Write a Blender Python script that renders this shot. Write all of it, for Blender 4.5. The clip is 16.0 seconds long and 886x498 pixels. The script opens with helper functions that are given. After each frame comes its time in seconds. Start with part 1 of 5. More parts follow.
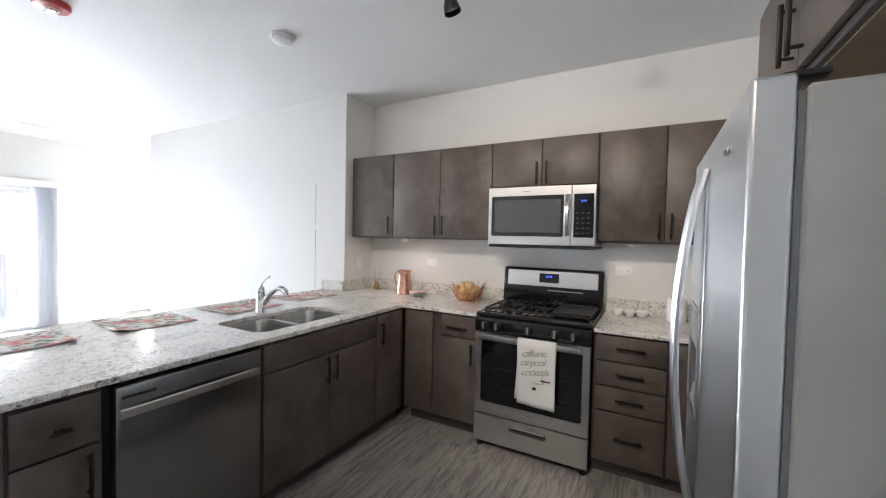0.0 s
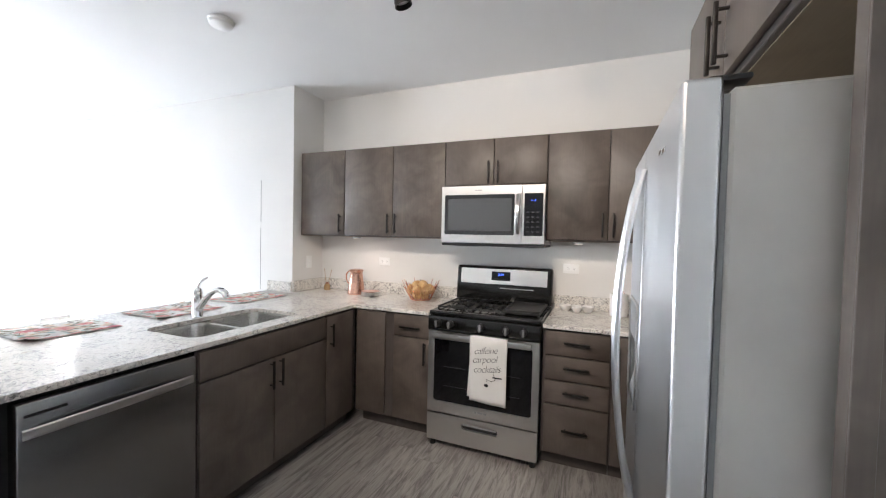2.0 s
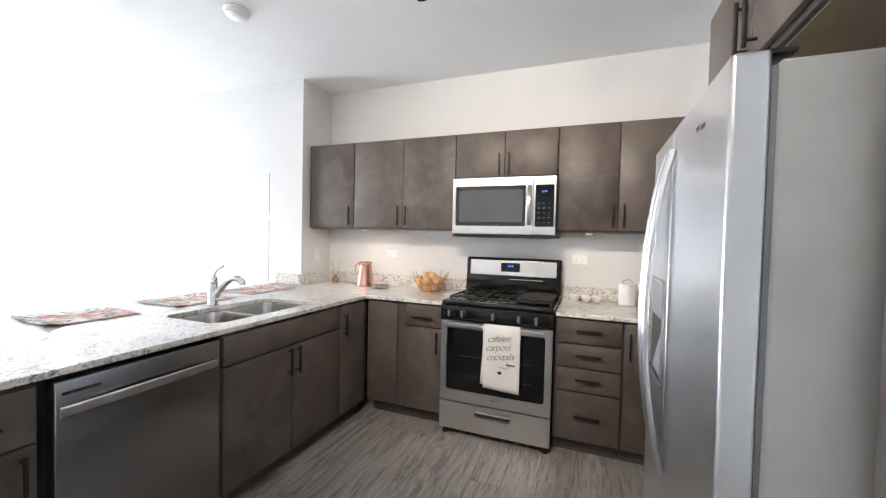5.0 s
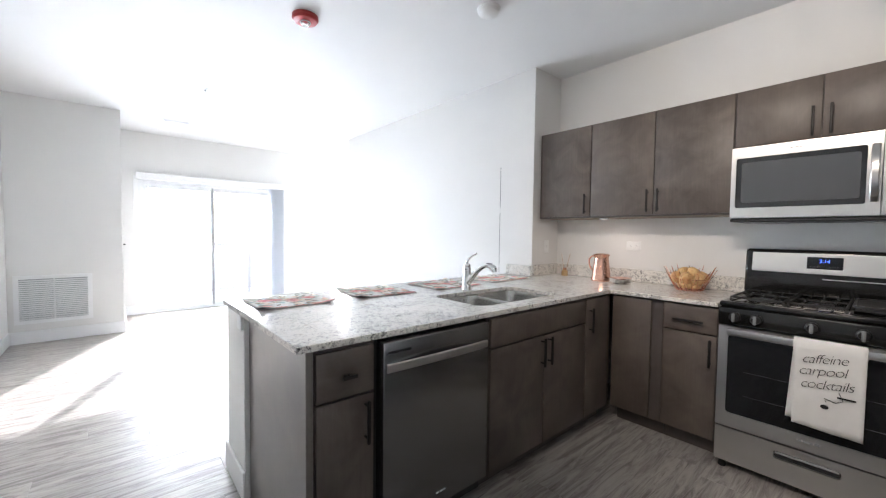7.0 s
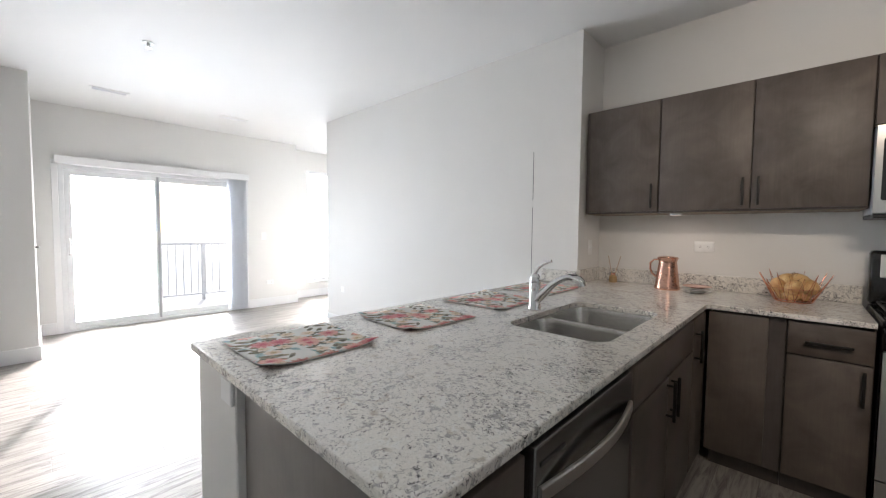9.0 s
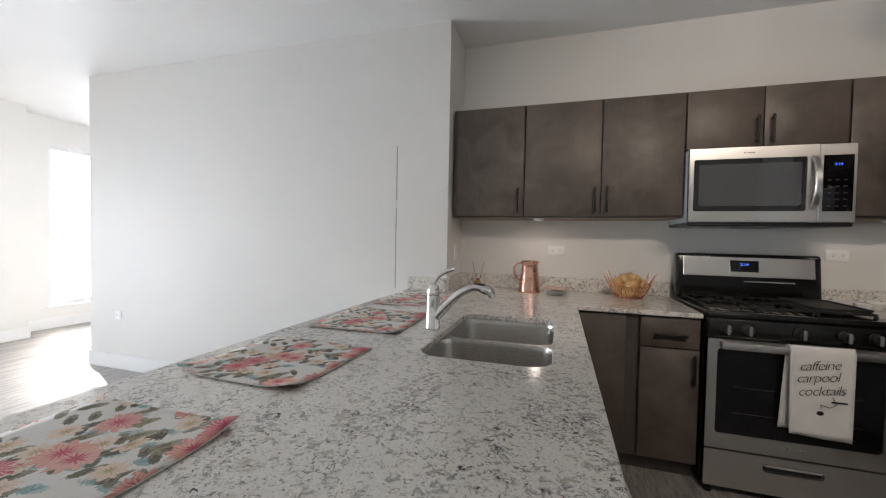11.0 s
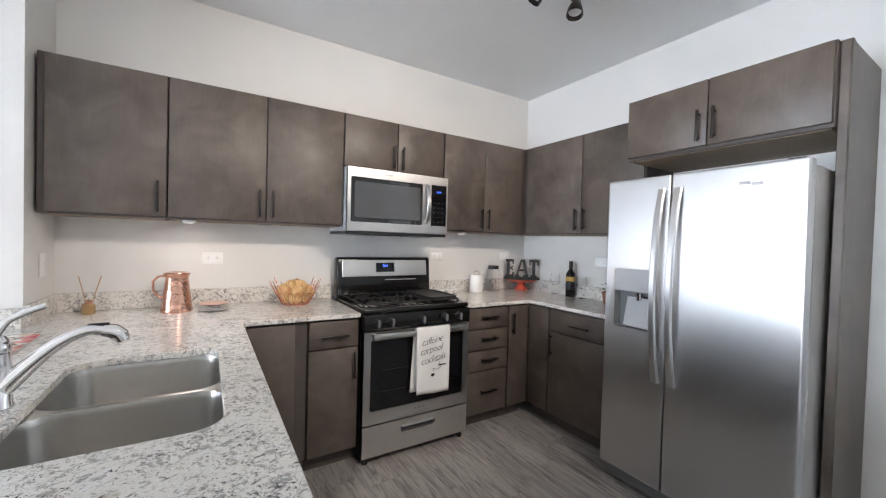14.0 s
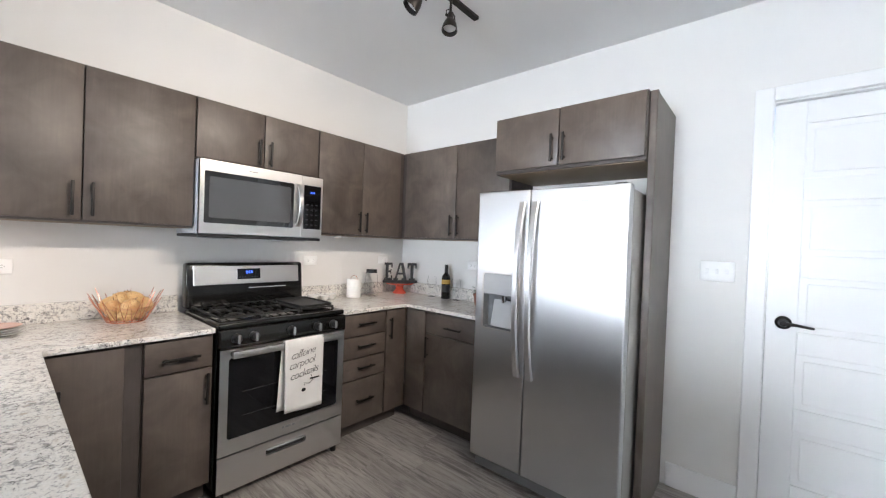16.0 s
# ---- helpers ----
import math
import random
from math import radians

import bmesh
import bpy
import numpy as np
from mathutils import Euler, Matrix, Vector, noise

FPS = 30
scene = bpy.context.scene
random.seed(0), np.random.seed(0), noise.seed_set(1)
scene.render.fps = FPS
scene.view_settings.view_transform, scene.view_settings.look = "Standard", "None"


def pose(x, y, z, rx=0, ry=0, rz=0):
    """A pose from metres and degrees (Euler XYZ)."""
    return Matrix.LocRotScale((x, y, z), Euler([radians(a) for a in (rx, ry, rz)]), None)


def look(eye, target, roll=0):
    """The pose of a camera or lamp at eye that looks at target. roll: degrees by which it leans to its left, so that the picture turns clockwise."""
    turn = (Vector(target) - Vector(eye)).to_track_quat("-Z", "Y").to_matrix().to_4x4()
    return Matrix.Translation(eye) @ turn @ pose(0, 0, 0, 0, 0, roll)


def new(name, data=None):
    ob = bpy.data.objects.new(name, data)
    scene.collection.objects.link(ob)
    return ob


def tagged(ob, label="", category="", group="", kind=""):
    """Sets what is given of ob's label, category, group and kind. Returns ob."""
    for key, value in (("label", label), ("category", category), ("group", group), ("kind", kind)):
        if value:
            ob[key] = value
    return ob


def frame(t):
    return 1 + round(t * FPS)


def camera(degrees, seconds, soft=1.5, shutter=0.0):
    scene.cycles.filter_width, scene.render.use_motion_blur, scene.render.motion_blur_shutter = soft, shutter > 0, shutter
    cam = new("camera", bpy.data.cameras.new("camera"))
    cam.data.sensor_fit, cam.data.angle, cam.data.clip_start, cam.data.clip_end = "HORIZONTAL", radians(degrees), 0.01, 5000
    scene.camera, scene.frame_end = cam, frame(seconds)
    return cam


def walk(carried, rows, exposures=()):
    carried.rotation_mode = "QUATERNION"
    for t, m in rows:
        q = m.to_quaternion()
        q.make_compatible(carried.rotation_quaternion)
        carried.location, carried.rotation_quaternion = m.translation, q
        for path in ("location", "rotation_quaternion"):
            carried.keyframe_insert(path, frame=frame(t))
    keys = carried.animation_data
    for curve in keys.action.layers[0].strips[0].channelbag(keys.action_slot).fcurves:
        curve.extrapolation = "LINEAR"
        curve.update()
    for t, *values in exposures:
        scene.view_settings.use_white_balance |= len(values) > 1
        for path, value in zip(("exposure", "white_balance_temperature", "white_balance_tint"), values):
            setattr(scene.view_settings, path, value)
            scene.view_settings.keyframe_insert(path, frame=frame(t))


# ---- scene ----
cam = camera(98.7, 16.0, soft=1.2)
PATH = [
    (0, (1.059, -3.085, 1.442), (0.1, -1.331, 1.381), 1.2),
    (0.5, (1.058, -3.093, 1.435), (0.139, -1.317, 1.378), 1.3),
    (1, (1.061, -3.082, 1.44), (0.187, -1.284, 1.381), 1.2),
    (1.5, (1.062, -3.073, 1.432), (0.233, -1.254, 1.375), 1.3),
    (2, (1.068, -3.053, 1.435), (0.318, -1.2, 1.376), 1.3),
    (2.5, (1.067, -3.054, 1.441), (0.442, -1.155, 1.384), 1.5),
    (3, (1.054, -3.079, 1.456), (0.555, -1.143, 1.405), 1.6),
    (3.2, (1.061, -3.072, 1.488), (0.567, -1.135, 1.428), 1.5),
    (5.3, (0.914, -3.136, 1.351), (0.096, -1.312, 1.286), 1.3),
    (5.5, (0.875, -3.131, 1.343), (-0.025, -1.347, 1.264), 1.2),
    (6, (0.802, -3.147, 1.289), (-0.401, -1.552, 1.206), 0.9),
    (6.5, (0.75, -3.166, 1.286), (-0.674, -1.764, 1.207), 0.6),
    (7, (0.608, -3.217, 1.292), (-0.911, -1.918, 1.208), 0.7),
    (7.5, (0.434, -3.264, 1.304), (-1.084, -1.964, 1.218), 0.7),
    (8, (0.218, -3.219, 1.308), (-1.294, -1.914, 1.212), 0.5),
    (8.2, (0.107, -3.191, 1.321), (-1.401, -1.881, 1.217), 0.3),
    (10.3, (-0.608, -3.01, 1.268), (-1.523, -1.232, 1.209), 1.1),
    (10.5, (-0.651, -2.977, 1.271), (-1.493, -1.164, 1.212), 0.9),
    (11, (-0.723, -2.907, 1.278), (-1.307, -0.995, 1.224), 1.1),
    (11.5, (-0.824, -2.875, 1.285), (-1.124, -0.898, 1.245), 1.1),
    (12, (-0.87, -2.885, 1.302), (-0.856, -0.886, 1.262), 1.1),
    (12.5, (-0.835, -2.841, 1.303), (-0.535, -0.864, 1.269), 1.1),
    (13, (-0.758, -2.794, 1.311), (-0.166, -0.884, 1.272), 1.2),
    (13.5, (-0.759, -2.784, 1.328), (0.08, -0.969, 1.289), 1.4),
    (14, (-0.776, -2.788, 1.349), (0.279, -1.089, 1.31), 1.6),
    (14.5, (-0.765, -2.802, 1.345), (0.472, -1.231, 1.316), 2.0),
    (15, (-0.739, -2.815, 1.372), (0.636, -1.362, 1.343), 2.0),
    (15.5, (-0.728, -2.814, 1.389), (0.734, -1.449, 1.362), 2.1),
    (16, (-0.734, -2.784, 1.391), (0.786, -1.484, 1.367), 2.2),
]
EXPOSURES = [(t, e, k, 13) for t, e, k in ((0, 1.82, 6130), (1.5, 2.03, 6130), (3, 2.4, 6200), (5.5, 2.42, 6150), (6, 2.3, 6100), (7, 1.92, 6080), (8, 1.5, 6250), (10.3, 1.15, 6500), (11, 1.12, 6450), (12, 1.35, 6300), (12.5, 1.53, 6180), (13, 1.8, 6080), (14, 2.15, 6060), (14.5, 2.25, 6090), (16, 2.35, 6120))]
walk(cam, [(t, look(eye, target, roll)) for t, eye, target, roll in PATH], EXPOSURES)

# ---- light ----
HALL = 13                         # watts of each lit entry lamp
SLOPE = 0.41                      # sun's way across the floor, dy/dx
ELEV = radians(24.3)
way = Vector((math.cos(math.atan(SLOPE)) * math.cos(ELEV), -math.sin(math.atan(SLOPE)) * math.cos(ELEV), -math.sin(ELEV)))
sun_data = bpy.data.lights.new("sun", "SUN")
sun_data.energy, sun_data.angle, sun_data.color = 3.5, radians(0.6), (1.0, 0.96, 0.9)
sun = new("sun", sun_data)
sun.matrix_world = look((-20, 8, 12), Vector((-20, 8, 12)) + way)

world = bpy.data.worlds.new("sky")
scene.world = world
world.use_nodes = True
wn = world.node_tree
sky = wn.nodes.new("ShaderNodeTexSky")
sky.sky_type, sky.sun_disc, sky.sun_elevation = "NISHITA", False, ELEV
sky.sun_rotation = math.atan2(-way.x, -way.y)
wn.nodes["Background"].inputs["Strength"].default_value = 0.15
wn.links.new(sky.outputs["Color"], wn.nodes["Background"].inputs["Color"])


def opening_lamp(name, m, w, h, watts, colour, spread):
    data = bpy.data.lights.new(name, "AREA")
    data.shape, data.size, data.size_y, data.energy, data.color = "RECTANGLE", w, h, watts, colour
    data.spread = radians(spread)
    ob = new(name, data)
    ob.matrix_world = m
    return ob


opening_lamp("slider_daylight", look((-6.84, -1.93, 1.05), (0, -1.93, 1.05)), 2.0, 1.95, 27, (0.84, 0.93, 1.0), 105)
opening_lamp("window_daylight", look((-7.2, 0.98, 1.35), (0, 0.98, 1.35)), 1.2, 2.05, 14, (0.86, 0.94, 1.0), 100)

# ---- materials ----


class Nodes:
    """A node material under construction."""

    def __init__(self, name, rough=0.5, metal=0.0, colour=(0.5, 0.5, 0.5)):
        self.mat = bpy.data.materials.new(name)
        self.mat.use_nodes = True
        self.t = self.mat.node_tree
        self.b = self.t.nodes["Principled BSDF"]
        self.set("Roughness", rough), self.set("Metallic", metal), self.set("Base Color", (*colour, 1))

    def set(self, key, value):
        if hasattr(value, "links"):
            self.t.links.new(value, self.b.inputs[key])
        else:
            self.b.inputs[key].default_value = value

    def add(self, kind, **props):
        n = self.t.nodes.new("ShaderNode" + kind)
        for k, v in props.items():
            setattr(n, k, v)
        return n

    def link(self, a, b):
        self.t.links.new(a, b)

    def coords(self, scale=(1, 1, 1), kind="Object", turn=(0, 0, 0)):
        c, m = self.add("TexCoord"), self.add("Mapping")
        m.inputs["Scale"].default_value = scale
        m.inputs["Rotation"].default_value = turn
        self.link(c.outputs[kind], m.inputs["Vector"])
        return m.outputs["Vector"]

    def world(self, scale=(1, 1, 1)):
        g, m = self.add("NewGeometry"), self.add("Mapping")
        m.inputs["Scale"].default_value = scale
        self.link(g.outputs["Position"], m.inputs["Vector"])
        return m.outputs["Vector"]

    def noise(self, vec, scale, detail=4.0, rough=0.5, distort=0.0):
        n = self.add("TexNoise")
        n.inputs["Scale"].default_value, n.inputs["Detail"].default_value = scale, detail
        n.inputs["Roughness"].default_value, n.inputs["Distortion"].default_value = rough, distort
        self.link(vec, n.inputs["Vector"])
        return n.outputs["Fac"]

    def voronoi(self, vec, scale, out="Distance", feature="F1"):
        n = self.add("TexVoronoi", feature=feature)
        n.inputs["Scale"].default_value = scale
        self.link(vec, n.inputs["Vector"])
        return n.outputs[out]

    def ramp(self, fac, stops):
        n = self.add("ValToRGB")
        e = n.color_ramp.elements
        while len(e) < len(stops):
            e.new(0.5)
        for el, (p, c) in zip(e, stops):
            el.position = p
            el.color = (*c, 1) if len(c) == 3 else c
        self.link(fac, n.inputs["Fac"])
        return n.outputs["Color"]

    def grey(self, fac, lo, hi):
        n = self.add("MapRange")
        n.inputs["To Min"].default_value, n.inputs["To Max"].default_value = lo, hi
        self.link(fac, n.inputs["Value"])
        return n.outputs["Result"]

    def step(self, fac, lo, hi):
        n = self.add("MapRange")
        n.inputs["From Min"].default_value, n.inputs["From Max"].default_value = lo, hi
        self.link(fac, n.inputs["Value"])
        return n.outputs["Result"]

    def mix(self, fac, a, b, blend="MIX"):
        n = self.add("Mix", data_type="RGBA", blend_type=blend)
        for key, v in ((0, fac), (6, a), (7, b)):
            if hasattr(v, "links"):
                self.link(v, n.inputs[key])
            else:
                n.inputs[key].default_value = v if key == 0 else (*v, 1)
        return n.outputs[2]

    def bump(self, height, strength=0.2, dist=0.002):
        n = self.add("Bump")
        n.inputs["Strength"].default_value, n.inputs["Distance"].default_value = strength, dist
        self.link(height, n.inputs["Height"])
        self.set("Normal", n.outputs["Normal"])

    def rand(self):
        return self.add("ObjectInfo").outputs["Random"]


def paint(name, colour, rough=0.6, grain=260, bump=0.08):
    m = Nodes(name, rough, 0, colour)
    v = m.world()
    big = m.noise(v, 1.3, 3)
    m.set("Base Color", m.mix(big, tuple(c * 0.97 for c in colour), tuple(min(1, c * 1.02) for c in colour)))
    m.bump(m.noise(v, grain, 2), bump, 0.001)
    return m.mat


def wood(name, dark, light, rough=0.42, along="z", coat=(0.15, 0.5)):
    m = Nodes(name, rough)
    s = {"z": (1, 1, 0.07), "x": (0.07, 1, 1)}[along]
    c = m.coords((1, 1, 1))
    r = m.rand()
    shift = m.add("VectorMath", operation="ADD")
    sc = m.add("VectorMath", operation="SCALE")
    sc.inputs[0].default_value = (7.3, 3.1, 5.7)
    m.link(r, sc.inputs["Scale"])
    m.link(c, shift.inputs[0])
    m.link(sc.outputs[0], shift.inputs[1])
    mp = m.add("Mapping")
    mp.inputs["Scale"].default_value = s
    m.link(shift.outputs[0], mp.inputs["Vector"])
    grain = m.noise(mp.outputs["Vector"], 90, 5, 0.6, 0.3)
    blotch = m.noise(shift.outputs[0], 5.5, 4, 0.55, 0.6)
    base = m.mix(m.step(blotch, 0.3, 0.72), dark, light)
    fine = m.mix(m.grey(grain, 0.0, 0.55), base, tuple(c * 0.55 for c in dark))
    tone = m.mix(m.grey(r, 0, 0.22), fine, tuple(c * 0.72 for c in light))
    m.set("Base Color", tone)
    m.set("Roughness", m.grey(blotch, rough - 0.06, rough + 0.1))
    m.set("Coat Weight", coat[0]), m.set("Coat Roughness", coat[1])
    m.bump(grain, 0.06, 0.001)
    return m.mat


def steel(name, colour=(0.67, 0.655, 0.635), rough=0.3, stretch=0.75):
    """Brushed metal: reflections are drawn out across the brushing."""
    m = Nodes(name, rough, 1.0, colour)
    smudge = m.noise(m.coords(), 5, 3)
    m.set("Base Color", m.mix(m.grey(smudge, 0, 0.3), colour, tuple(c * 0.94 for c in colour)))
    m.set("Anisotropic", stretch)
    t = m.add("Tangent", direction_type="UV_MAP", uv_map="grain")
    m.link(t.outputs[0], m.b.inputs["Tangent"])
    return m.mat


def plain(name, colour, rough=0.4, metal=0.0, grain=120, bump=0.04):
    m = Nodes(name, rough, metal, colour)
    n = m.noise(m.coords(), grain, 2)
    big = m.noise(m.coords(), 9, 3)
    m.set("Base Color", m.mix(big, tuple(c * 0.88 for c in colour), tuple(min(1, c * 1.08) for c in colour)))
    m.set("Roughness", m.grey(big, max(0.02, rough - 0.04), rough + 0.06))
    m.bump(n, bump, 0.0006)
    return m.mat


def glass(name, colour=(1, 1, 1), rough=0.0, ior=1.45):
    m = Nodes(name, rough, 0, colour)
    m.set("Transmission Weight", 1.0)
    m.set("IOR", ior)
    return m.mat


def polished(name, colour, rough, shine=0.5):
    m = Nodes(name, rough, 0, colour)
    haze = m.noise(m.coords(), 7, 3)
    m.set("Roughness", m.grey(haze, rough, rough + 0.02))
    m.set("Specular IOR Level", shine)
    return m.mat


def glow(name, colour, strength):
    m = Nodes(name, 0.4, 0, (0.02, 0.02, 0.02))
    m.set("Emission Color", (*colour, 1))
    m.set("Emission Strength", strength)
    return m.mat


WALL = paint("wall_paint", (0.765, 0.755, 0.735))
CEIL = paint("ceiling_paint", (0.86, 0.86, 0.855), 0.7, 180, 0.12)
TRIM = paint("trim_paint", (0.84, 0.84, 0.84), 0.35, 60, 0.03)
WOOD = wood("stained_maple", (0.07, 0.054, 0.045), (0.176, 0.138, 0.114), 0.42)
WOODX = wood("stained_maple_cross", (0.07, 0.054, 0.045), (0.176, 0.138, 0.114), 0.42, "x")
# paler copy of the stained maple: window reflection is put into its colour
SHEEN_WOOD = wood("sheen_end_panel", (0.115, 0.098, 0.088), (0.24, 0.21, 0.19), 0.32, "z", (0.7, 0.3))
PANELW = wood("brown_end_panel", (0.1, 0.078, 0.064), (0.21, 0.172, 0.146), 0.45, "z", (0.1, 0.4))
CARCASS = wood("cabinet_frame", (0.07, 0.056, 0.05), (0.12, 0.098, 0.088), 0.5)
INSIDE = wood("raw_cabinet_underside", (0.24, 0.18, 0.12), (0.32, 0.25, 0.17), 0.6, "x")
BRONZE = plain("dark_bronze", (0.03, 0.027, 0.025), 0.4, 0.7)
STEEL = steel("brushed_steel")
STEELV = steel("brushed_steel_upright", (0.66, 0.665, 0.675), 0.32, 0.75)
DWSTEEL = steel("dark_steel", (0.3, 0.3, 0.3), 0.27)
SINKST = steel("sink_steel", (0.54, 0.53, 0.51), 0.27, 0.0)
CHROME = plain("chrome", (0.8, 0.8, 0.8), 0.07, 1.0, 40, 0.0)
ENAMEL = plain("black_enamel", (0.008, 0.008, 0.008), 0.14)
IRON = plain("cast_iron", (0.016, 0.016, 0.016), 0.55, 0, 300, 0.25)
BLACK = plain("black_plastic", (0.012, 0.012, 0.013), 0.35)
DGLASS = polished("black_oven_glass", (0.004, 0.004, 0.005), 0.03)
NICHE = plain("dispenser_grey", (0.2, 0.205, 0.21), 0.3)
MWGLASS = polished("microwave_glass", (0.012, 0.012, 0.013), 0.02, 1.0)
MWSCREEN = polished("microwave_screen", (0.075, 0.077, 0.08), 0.03, 1.0)
GREYP = plain("fridge_side_grey", (0.5, 0.49, 0.47), 0.45, 0.1, 500, 0.1)
LGREY = plain("grey_plastic", (0.4, 0.41, 0.42), 0.35)
WHITEP = plain("white_plastic", (0.9, 0.9, 0.89), 0.35)
KEYPAD = plain("dark_key", (0.03, 0.03, 0.033), 0.4)
SLOT = plain("socket_slot", (0.08, 0.08, 0.08), 0.6)
REDP = plain("red_plastic", (0.42, 0.035, 0.03), 0.35)
CERAM = plain("white_ceramic", (0.83, 0.82, 0.8), 0.2)
REDCER = plain("coral_ceramic", (0.62, 0.1, 0.06), 0.2)
PINKG = plain("coral_glaze", (0.66, 0.43, 0.36), 0.25)
WAX = plain("candle_wax", (0.83, 0.82, 0.8), 0.5)
CLEAR = glass("clear_glass")
VESSEL = glass("thin_glass", (1, 1, 1), 0.0, 1.07)
WINE = plain("dark_bottle", (0.01, 0.008, 0.008), 0.06)
LABEL = plain("gold_label", (0.55, 0.34, 0.07), 0.5)
INK = plain("black_ink", (0.01, 0.01, 0.01), 0.7)
AMBER = plain("amber_glass", (0.42, 0.27, 0.13), 0.08)
REED = plain("dry_reed", (0.46, 0.29, 0.16), 0.7)
STEM = plain("stem", (0.2, 0.11, 0.05), 0.7)
SLATE = plain("slate_black", (0.025, 0.026, 0.028), 0.6, 0, 200, 0.2)
CLAY = plain("terracotta", (0.3, 0.13, 0.08), 0.6)
LEAF = plain("leaf_green", (0.05, 0.09, 0.03), 0.5)


def backlit(name, colour):
    """Thin fabric that lets some light through."""
    m = Nodes(name, 0.7, 0, colour)
    t, x = m.add("BsdfTranslucent"), m.add("MixShader")
    t.inputs["Color"].default_value = (*colour, 1)
    x.inputs[0].default_value = 0.8
    m.link(m.b.outputs[0], x.inputs[1]), m.link(t.outputs[0], x.inputs[2])
    m.bump(m.noise(m.coords((1, 1, 0.1)), 160, 2), 0.1, 0.001)
    m.link(x.outputs[0], m.t.nodes["Material Output"].inputs["Surface"])
    return m.mat


BLIND = backlit("vertical_blind", (0.86, 0.87, 0.89))
FRAMEW = plain("white_vinyl", (0.8, 0.81, 0.82), 0.35)
CONC = plain("concrete", (0.42, 0.42, 0.41), 0.8, 0, 80, 0.3)
# lighter than dark metal: the daylight's glare is put into this grey
GLARE_GREY = plain("glare_grey_rail", (0.42, 0.43, 0.45), 0.45, 0.1)


def granite():
    """Cream stone with thin, clustered grey and black veins and flecks."""
    m = Nodes("speckled_granite", 0.1)
    v = m.world()
    big = m.noise(v, 8, 4, 0.6, 0.5)
    fine = m.noise(v, 190, 3, 0.6)
    base = m.mix(m.step(fine, 0.35, 0.68), (0.87, 0.84, 0.785), (0.72, 0.69, 0.64))
    patch = m.add("Math", operation="ADD")
    m.link(m.noise(v, 50, 6, 0.74, 0.9), patch.inputs[0])
    m.link(m.grey(big, -0.1, 0.1), patch.inputs[1])
    grey = m.mix(m.step(patch.outputs[0], 0.53, 0.575), base, (0.42, 0.405, 0.39))
    tan = m.mix(m.step(m.noise(v, 30, 4, 0.6, 0.6), 0.6, 0.7), grey, (0.52, 0.46, 0.39))
    white = m.mix(m.step(m.noise(v, 55, 4, 0.62, 0.5), 0.56, 0.64), tan, (0.84, 0.825, 0.79))
    speck = m.add("Math", operation="ADD")
    m.link(m.noise(v, 84, 7, 0.8, 1.1), speck.inputs[0])
    m.link(m.grey(big, -0.1, 0.1), speck.inputs[1])
    black = m.mix(m.step(speck.outputs[0], 0.568, 0.592), white, (0.07, 0.067, 0.07))
    m.set("Base Color", black)
    m.set("Roughness", m.grey(fine, 0.1, 0.18))
    m.set("Specular IOR Level", 0.85)
    return m.mat


GRANITE = granite()


def vinyl_plank():
    m = Nodes("grey_oak_plank", 0.4)
    r = m.rand()
    c = m.add("TexCoord").outputs["Object"]
    sc = m.add("VectorMath", operation="SCALE")
    sc.inputs[0].default_value = (11.0, 7.0, 3.0)
    m.link(r, sc.inputs["Scale"])
    sh = m.add("VectorMath", operation="ADD")
    m.link(c, sh.inputs[0])
    m.link(sc.outputs[0], sh.inputs[1])
    mp = m.add("Mapping")
    mp.inputs["Scale"].default_value = (1, 0.11, 1)
    m.link(sh.outputs[0], mp.inputs["Vector"])
    grain = m.noise(mp.outputs["Vector"], 30, 9, 0.7, 1.0)
    fine = m.noise(mp.outputs["Vector"], 190, 3, 0.5)
    wear = m.noise(sh.outputs[0], 6, 4)
    col = m.ramp(grain, [(0.36, (0.11, 0.099, 0.09)), (0.45, (0.27, 0.247, 0.229)), (0.54, (0.46, 0.429, 0.4)), (0.66, (0.56, 0.53, 0.5))])
    col = m.mix(m.grey(fine, 0, 0.3), col, (0.13, 0.116, 0.107))
    col = m.mix(m.grey(wear, 0, 0.25), col, (0.4, 0.373, 0.35))
    tone = m.mix(m.grey(r, 0, 0.35), col, (0.24, 0.219, 0.203))
    m.set("Base Color", tone)
    m.set("Roughness", m.grey(grain, 0.28, 0.42))
    m.bump(grain, 0.04, 0.001)
    return m.mat


PLANK = vinyl_plank()


def copper():
    m = Nodes("hammered_copper", 0.22, 1.0, (0.66, 0.39, 0.3))
    d = m.voronoi(m.coords(), 75, "Distance", "SMOOTH_F1")
    m.bump(d, 0.6, 0.004)
    return m.mat


def pear_skin():
    m = Nodes("pear_skin", 0.5)
    v = m.coords()
    base = m.mix(m.rand(), (0.72, 0.47, 0.2), (0.52, 0.27, 0.1))
    blush = m.mix(m.step(m.noise(v, 16, 4, 0.6, 0.4), 0.42, 0.7), base, (0.76, 0.56, 0.28))
    m.set("Base Color", m.mix(m.step(m.noise(v, 150, 2), 0.58, 0.7), blush, (0.36, 0.19, 0.08)))
    m.bump(m.noise(v, 60, 3), 0.25, 0.002)
    return m.mat


PEAR = pear_skin()
COPPER = copper()
COPPERW = plain("copper_wire", (0.8, 0.42, 0.31), 0.2, 1.0, 80, 0.0)


